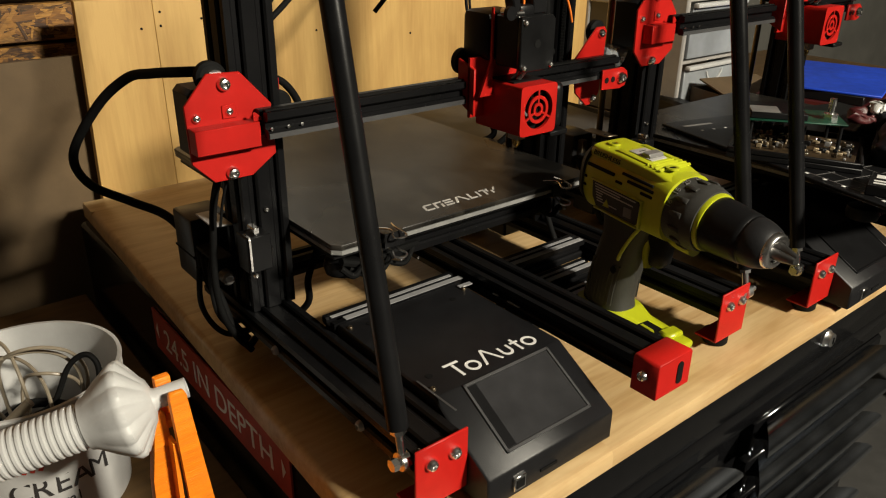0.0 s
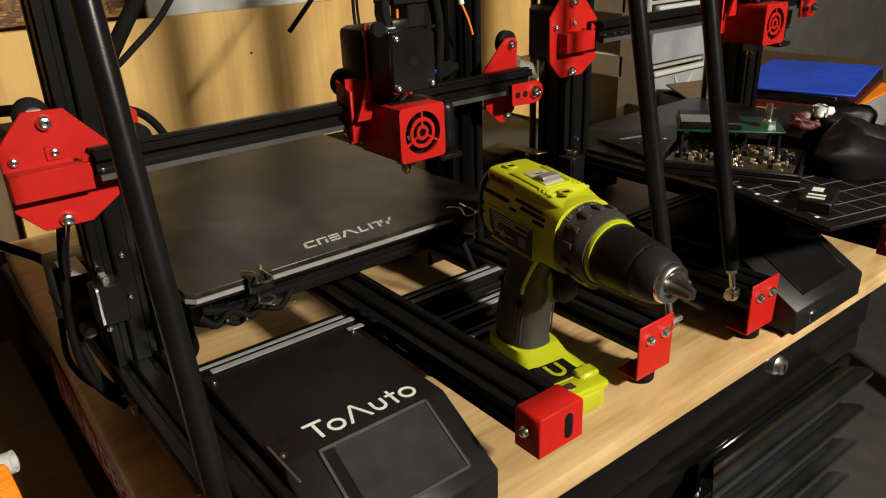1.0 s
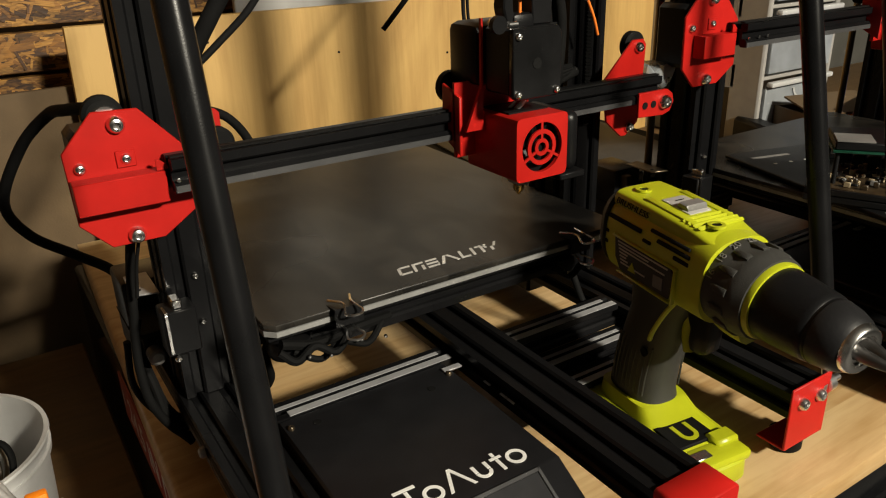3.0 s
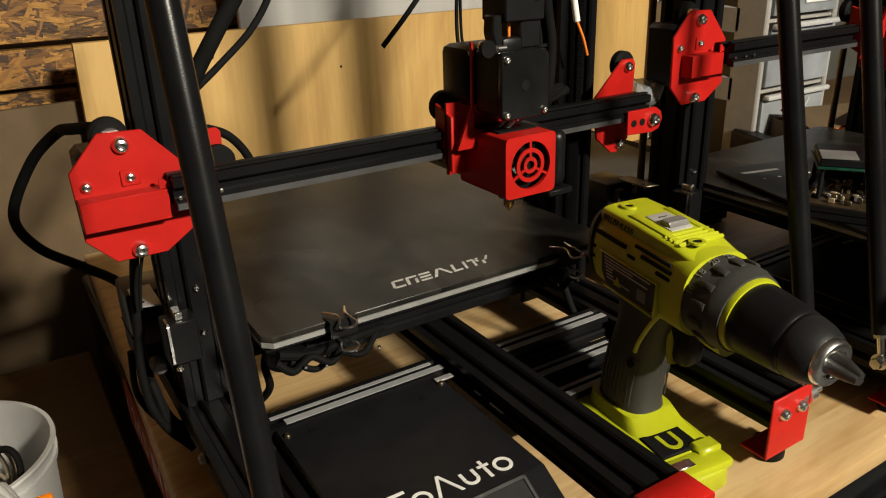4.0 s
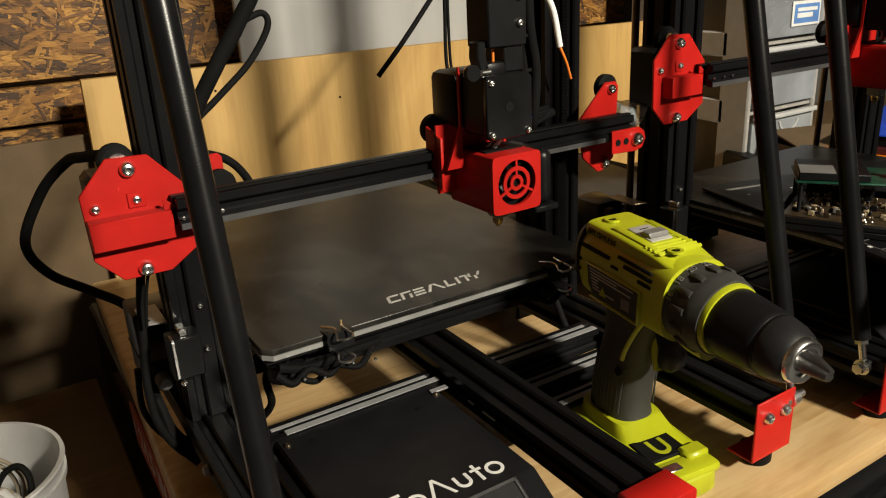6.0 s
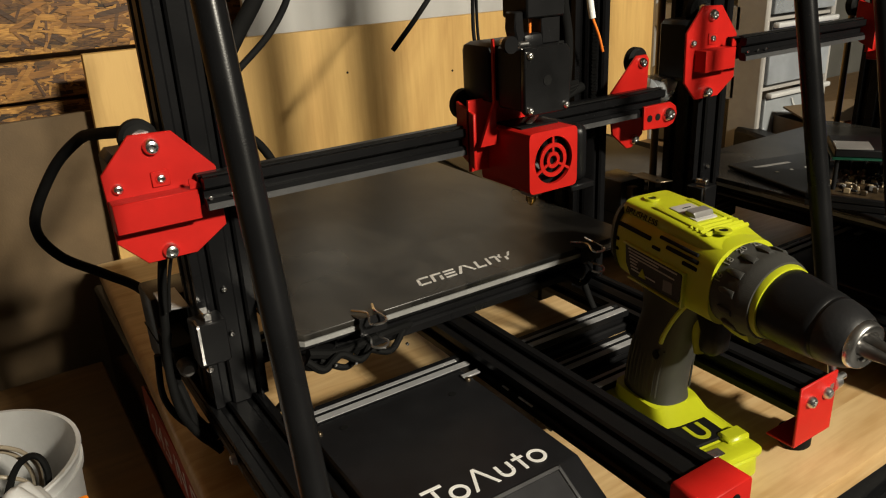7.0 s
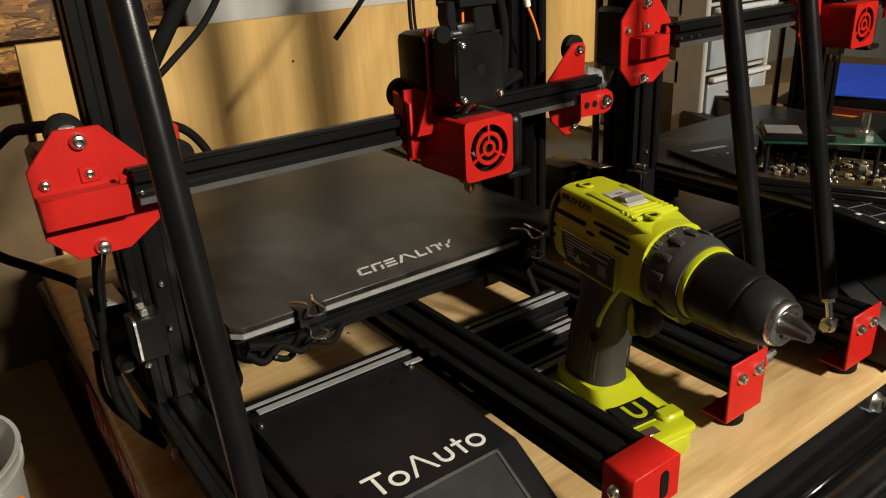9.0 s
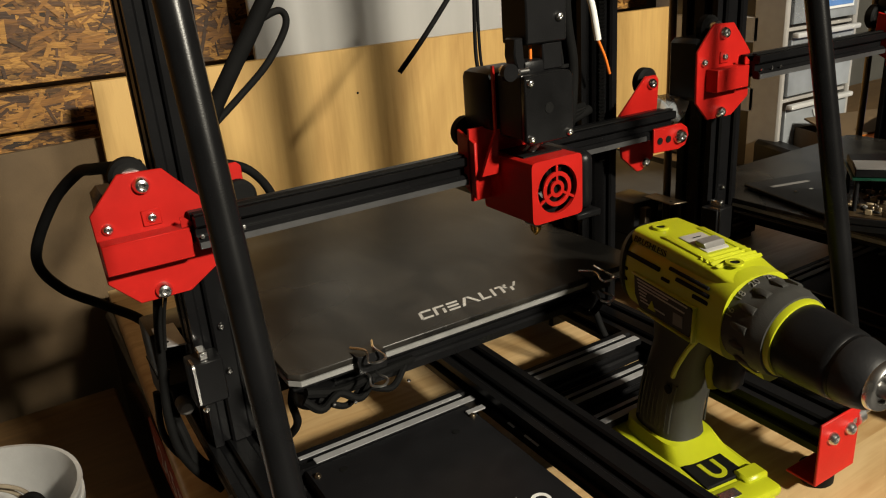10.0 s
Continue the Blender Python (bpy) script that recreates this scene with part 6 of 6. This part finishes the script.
def blob(name, c, size, mat, label, cat, rough, freq, sub=4):
    global ORG
    ORG = Vector(c)
    bm = bmesh.new()
    bmesh.ops.create_icosphere(bm, subdivisions=sub, radius=1, matrix=Matrix.Translation(c) @ Matrix.Diagonal((*size, 1)))
    for v in bm.verts:
        nv = noise.noise_vector(v.co * freq) * rough + noise.noise_vector(v.co * freq * 2.7) * rough * 0.4
        v.co += nv
        v.co.z = max(v.co.z, c[2] - size[2] * 0.75)
    ob = part(name, bm, mat, None, smooth=80)
    ob.location = c
    return tagged(ob, label, cat)
blob("antistatic_bag", (0.922, 0.315, 1.156), (0.055, 0.044, 0.020), BAG, "crumpled black antistatic bag on the print plate", "bag", 0.030, 16)
blob("antistatic_bag", (0.870, 0.262, 1.156), (0.066, 0.036, 0.022), BAG, "crumpled black antistatic bag on the print plate", "bag", 0.026, 19)
blob("wire_tangle", (0.866, 0.322, 1.176), (0.016, 0.013, 0.008), MAROON, "small tangle of dark red wires", "wires", 0.010, 60, 3)
blob("connector_heap", (0.880, 0.312, 1.186), (0.010, 0.008, 0.006), WHITE, "small heap of white connectors", "connectors", 0.008, 120, 3)
pkg = thing("small_package", (0.742, 0.238, 1.1402), "small black package with white print on the print plate", "package", yaw=18)
ORG = Vector((0, 0, 0))
bm = bmesh.new(); box(bm, (-0.024, -0.013, 0), (0.024, 0.013, 0.010), 0.001); part("carton", bm, PLASTIC, pkg)
for k in range(2):
    bm = bmesh.new(); box(bm, (-0.016 + 0.008 * k, -0.006, 0.0101), (-0.012 + 0.008 * k, 0.008, 0.0104)); part("print_bar", bm, WHITE, pkg)
bm = bmesh.new(); box(bm, (0.004, -0.002, 0.0101), (0.015, 0.007, 0.0104)); part("print_panel", bm, WHITE, pkg)

# ---- side bench with drawer tower, folders and boxes ----
sb = thing("side_bench", (1.75, 0.85, 0.0), "dark wooden side bench behind the second printer", "bench")
bm = bmesh.new(); box(bm, (1.16, 0.45, 0.955), (2.35, 1.23, 0.985), 0.003); part("top", bm, DARKWOOD, sb)
for x in (1.2, 2.3):
    for y in (0.50, 1.18):
        bm = bmesh.new(); box(bm, (x - 0.03, y - 0.03, 0), (x + 0.03, y + 0.03, 0.955), 0.003); part("leg", bm, DARKWOOD, sb)
tower = thing("drawer_tower", (1.40, 1.0, 0.985), "white plastic drawer tower with frosted clear drawers", "drawer tower")
X0, X1, Y0, Y1 = 1.279, 1.480, 0.835, 1.12
STEP = 0.118
LEVELS = [1.11 + STEP * k for k in range(5)]
bm = bmesh.new()
for x in (X0, X1 - 0.012):
    box(bm, (x, Y0, 0.985), (x + 0.012, Y0 + 0.062, 1.62), 0.003)
    box(bm, (x, Y1 - 0.045, 0.985), (x + 0.012, Y1, 1.62), 0.003)
for z in LEVELS:
    box(bm, (X0, Y0 + 0.050, z - 0.020), (X0 + 0.012, Y1 - 0.040, z + 0.024), 0.003)
    box(bm, (X1 - 0.012, Y0 + 0.050, z - 0.020), (X1, Y1 - 0.040, z + 0.024), 0.003)
    box(bm, (X0 + 0.012, Y0 + 0.004, z - 0.002), (X1 - 0.012, Y1, z + 0.004), 0.001)
box(bm, (X0 + 0.012, Y1 - 0.006, 0.985), (X1 - 0.012, Y1, 1.62))
part("frame", bm, TOWERWHITE, tower)
bm = bmesh.new(); box(bm, (X0 + 0.004, Y0 + 0.055, 0.99), (X0 + 0.007, Y1 - 0.04, 1.60)); part("side_sheet", bm, SMOKED, tower, "smoky clear tower side")
rng = random.Random(12)
for k, z1 in enumerate(LEVELS):
    z0 = z1 - STEP + 0.010
    bm = bmesh.new()
    box(bm, (X0 + 0.014, Y0 - 0.004, z0), (X1 - 0.014, Y0 - 0.001, z1 - 0.006), 0.001)
    box(bm, (X0 + 0.014, Y0 - 0.001, z0), (X1 - 0.014, Y1 - 0.02, z0 + 0.003))
    box(bm, (X0 + 0.014, Y0 - 0.001, z0 + 0.003), (X0 + 0.017, Y1 - 0.02, z1 - 0.015))
    box(bm, (X1 - 0.017, Y0 - 0.001, z0 + 0.003), (X1 - 0.014, Y1 - 0.02, z1 - 0.015))
    dr = part("drawer", bm, CLEARISH, tower, "frosted clear drawer")
    bm = bmesh.new(); box(bm, (X0 + 0.013, Y0 - 0.016, z1 - 0.012), (X1 - 0.013, Y0 - 0.003, z1 - 0.003), 0.003, 2); part("lip", bm, TUBWHITE, dr)
    bm = bmesh.new(); annulus(bm, (1.395, Y0 - 0.0062, z1 - 0.014), 0.026, 0.030, 0.0022, 195, 345, n=40); part("finger_pull", bm, TUBWHITE, dr)
    for j in range(4):
        x = X0 + 0.022 + 0.036 * j + rng.uniform(0, 0.008)
        w, h = rng.uniform(0.018, 0.030), rng.uniform(0.016, 0.062)
        bm = bmesh.new(); box(bm, (x, Y0 + 0.006 + rng.uniform(0, 0.02), z0 + 0.0035), (x + w, Y0 + 0.11, z0 + h), 0.004, 2); part("contents", bm, rng.choice((GREYPL, PLASTIC, PALEGREY, REDINK, PLASTIC)), dr)
bm = bmesh.new(); box(bm, (1.372, Y0 - 0.0068, 1.254), (1.452, Y0 - 0.0048, 1.296), 0.0008); lab = part("drawer_label", bm, WHITE, tower, "white and blue drawer label")
bm = bmesh.new(); box(bm, (1.377, Y0 - 0.0076, 1.259), (1.447, Y0 - 0.0069, 1.291)); part("label_panel", bm, LABELBLUE, lab)
bm = bmesh.new(); box(bm, (1.384, Y0 - 0.0083, 1.268), (1.428, Y0 - 0.0077, 1.276)); box(bm, (1.384, Y0 - 0.0083, 1.279), (1.440, Y0 - 0.0077, 1.285)); part("label_bar", bm, WHITE, lab)
carton = thing("cardboard_box", (1.37, 0.76, 0.985), "open tan cardboard box on the side bench", "box", yaw=-18)
ORG = Vector((0, 0, 0))
bm = bmesh.new()
for a, b in (((-0.07, -0.05, 0), (0.07, 0.05, 0.003)), ((-0.07, -0.05, 0), (-0.067, 0.05, 0.08)), ((0.067, -0.05, 0), (0.07, 0.05, 0.08)), ((-0.07, -0.05, 0), (0.07, -0.047, 0.08)), ((-0.07, 0.047, 0), (0.07, 0.05, 0.08))):
    box(bm, a, b)
part("shell", bm, CARD, carton)
bm = bmesh.new(); v = box(bm, (-0.07, -0.05, 0.080), (0.07, 0.03, 0.083)); bmesh.ops.transform(bm, verts=v, matrix=about((0, -0.05, 0.08), 12, 0, 0)); part("flap", bm, CARD, carton)
bin_ = thing("clear_bin", (1.50, 0.62, 0.985), "clear plastic bin with folders stacked on it", "bin", yaw=12)
ORG = Vector((0, 0, 0))
bm = bmesh.new(); box(bm, (-0.15, -0.10, 0), (0.16, 0.10, 0.075), 0.008, 2); part("body", bm, CLEARISH, bin_)
for nm, z, sz, mat, lb, yw in (("orange_folder", 1.0605, (0.165, 0.11, 0.004), ORANGE, "orange plastic folder under a blue one", 6), ("dark_red_folder", 1.0650, (0.155, 0.10, 0.010), MAROON, "dark red folder in a stack", 14), ("paper_pad", 1.0755, (0.145, 0.09, 0.016), PLASTIC, "black bound paper pad in a stack", 10), ("blue_folder", 1.0920, (0.148, 0.10, 0.004), BLUE, "bright blue card folder on top of a stack", 16)):
    f = thing(nm, (1.50, 0.635, z), lb, "folder", yaw=yw)
    ORG = Vector((0, 0, 0))
    bm = bmesh.new(); box(bm, (-sz[0], -sz[1], 0), (sz[0], sz[1], sz[2]), 0.0012); part("cover", bm, mat, f)
bm = bmesh.new(); box(bm, (0.10, -0.098, -0.014), (0.146, -0.02, -0.001)); part("paper_edge", bm, WHITE, f)
red_box = thing("red_tool", (1.235, 0.72, 0.985), "small red and black tool lying on the side bench", "tool", yaw=-20)
ORG = Vector((0, 0, 0))
bm = bmesh.new(); box(bm, (-0.02, -0.05, 0), (0.02, 0.05, 0.03), 0.004); part("body", bm, RED, red_box)
bm = bmesh.new(); box(bm, (-0.018, 0.051, 0.004), (0.018, 0.16, 0.06), 0.006); part("grip", bm, PLASTIC, red_box)
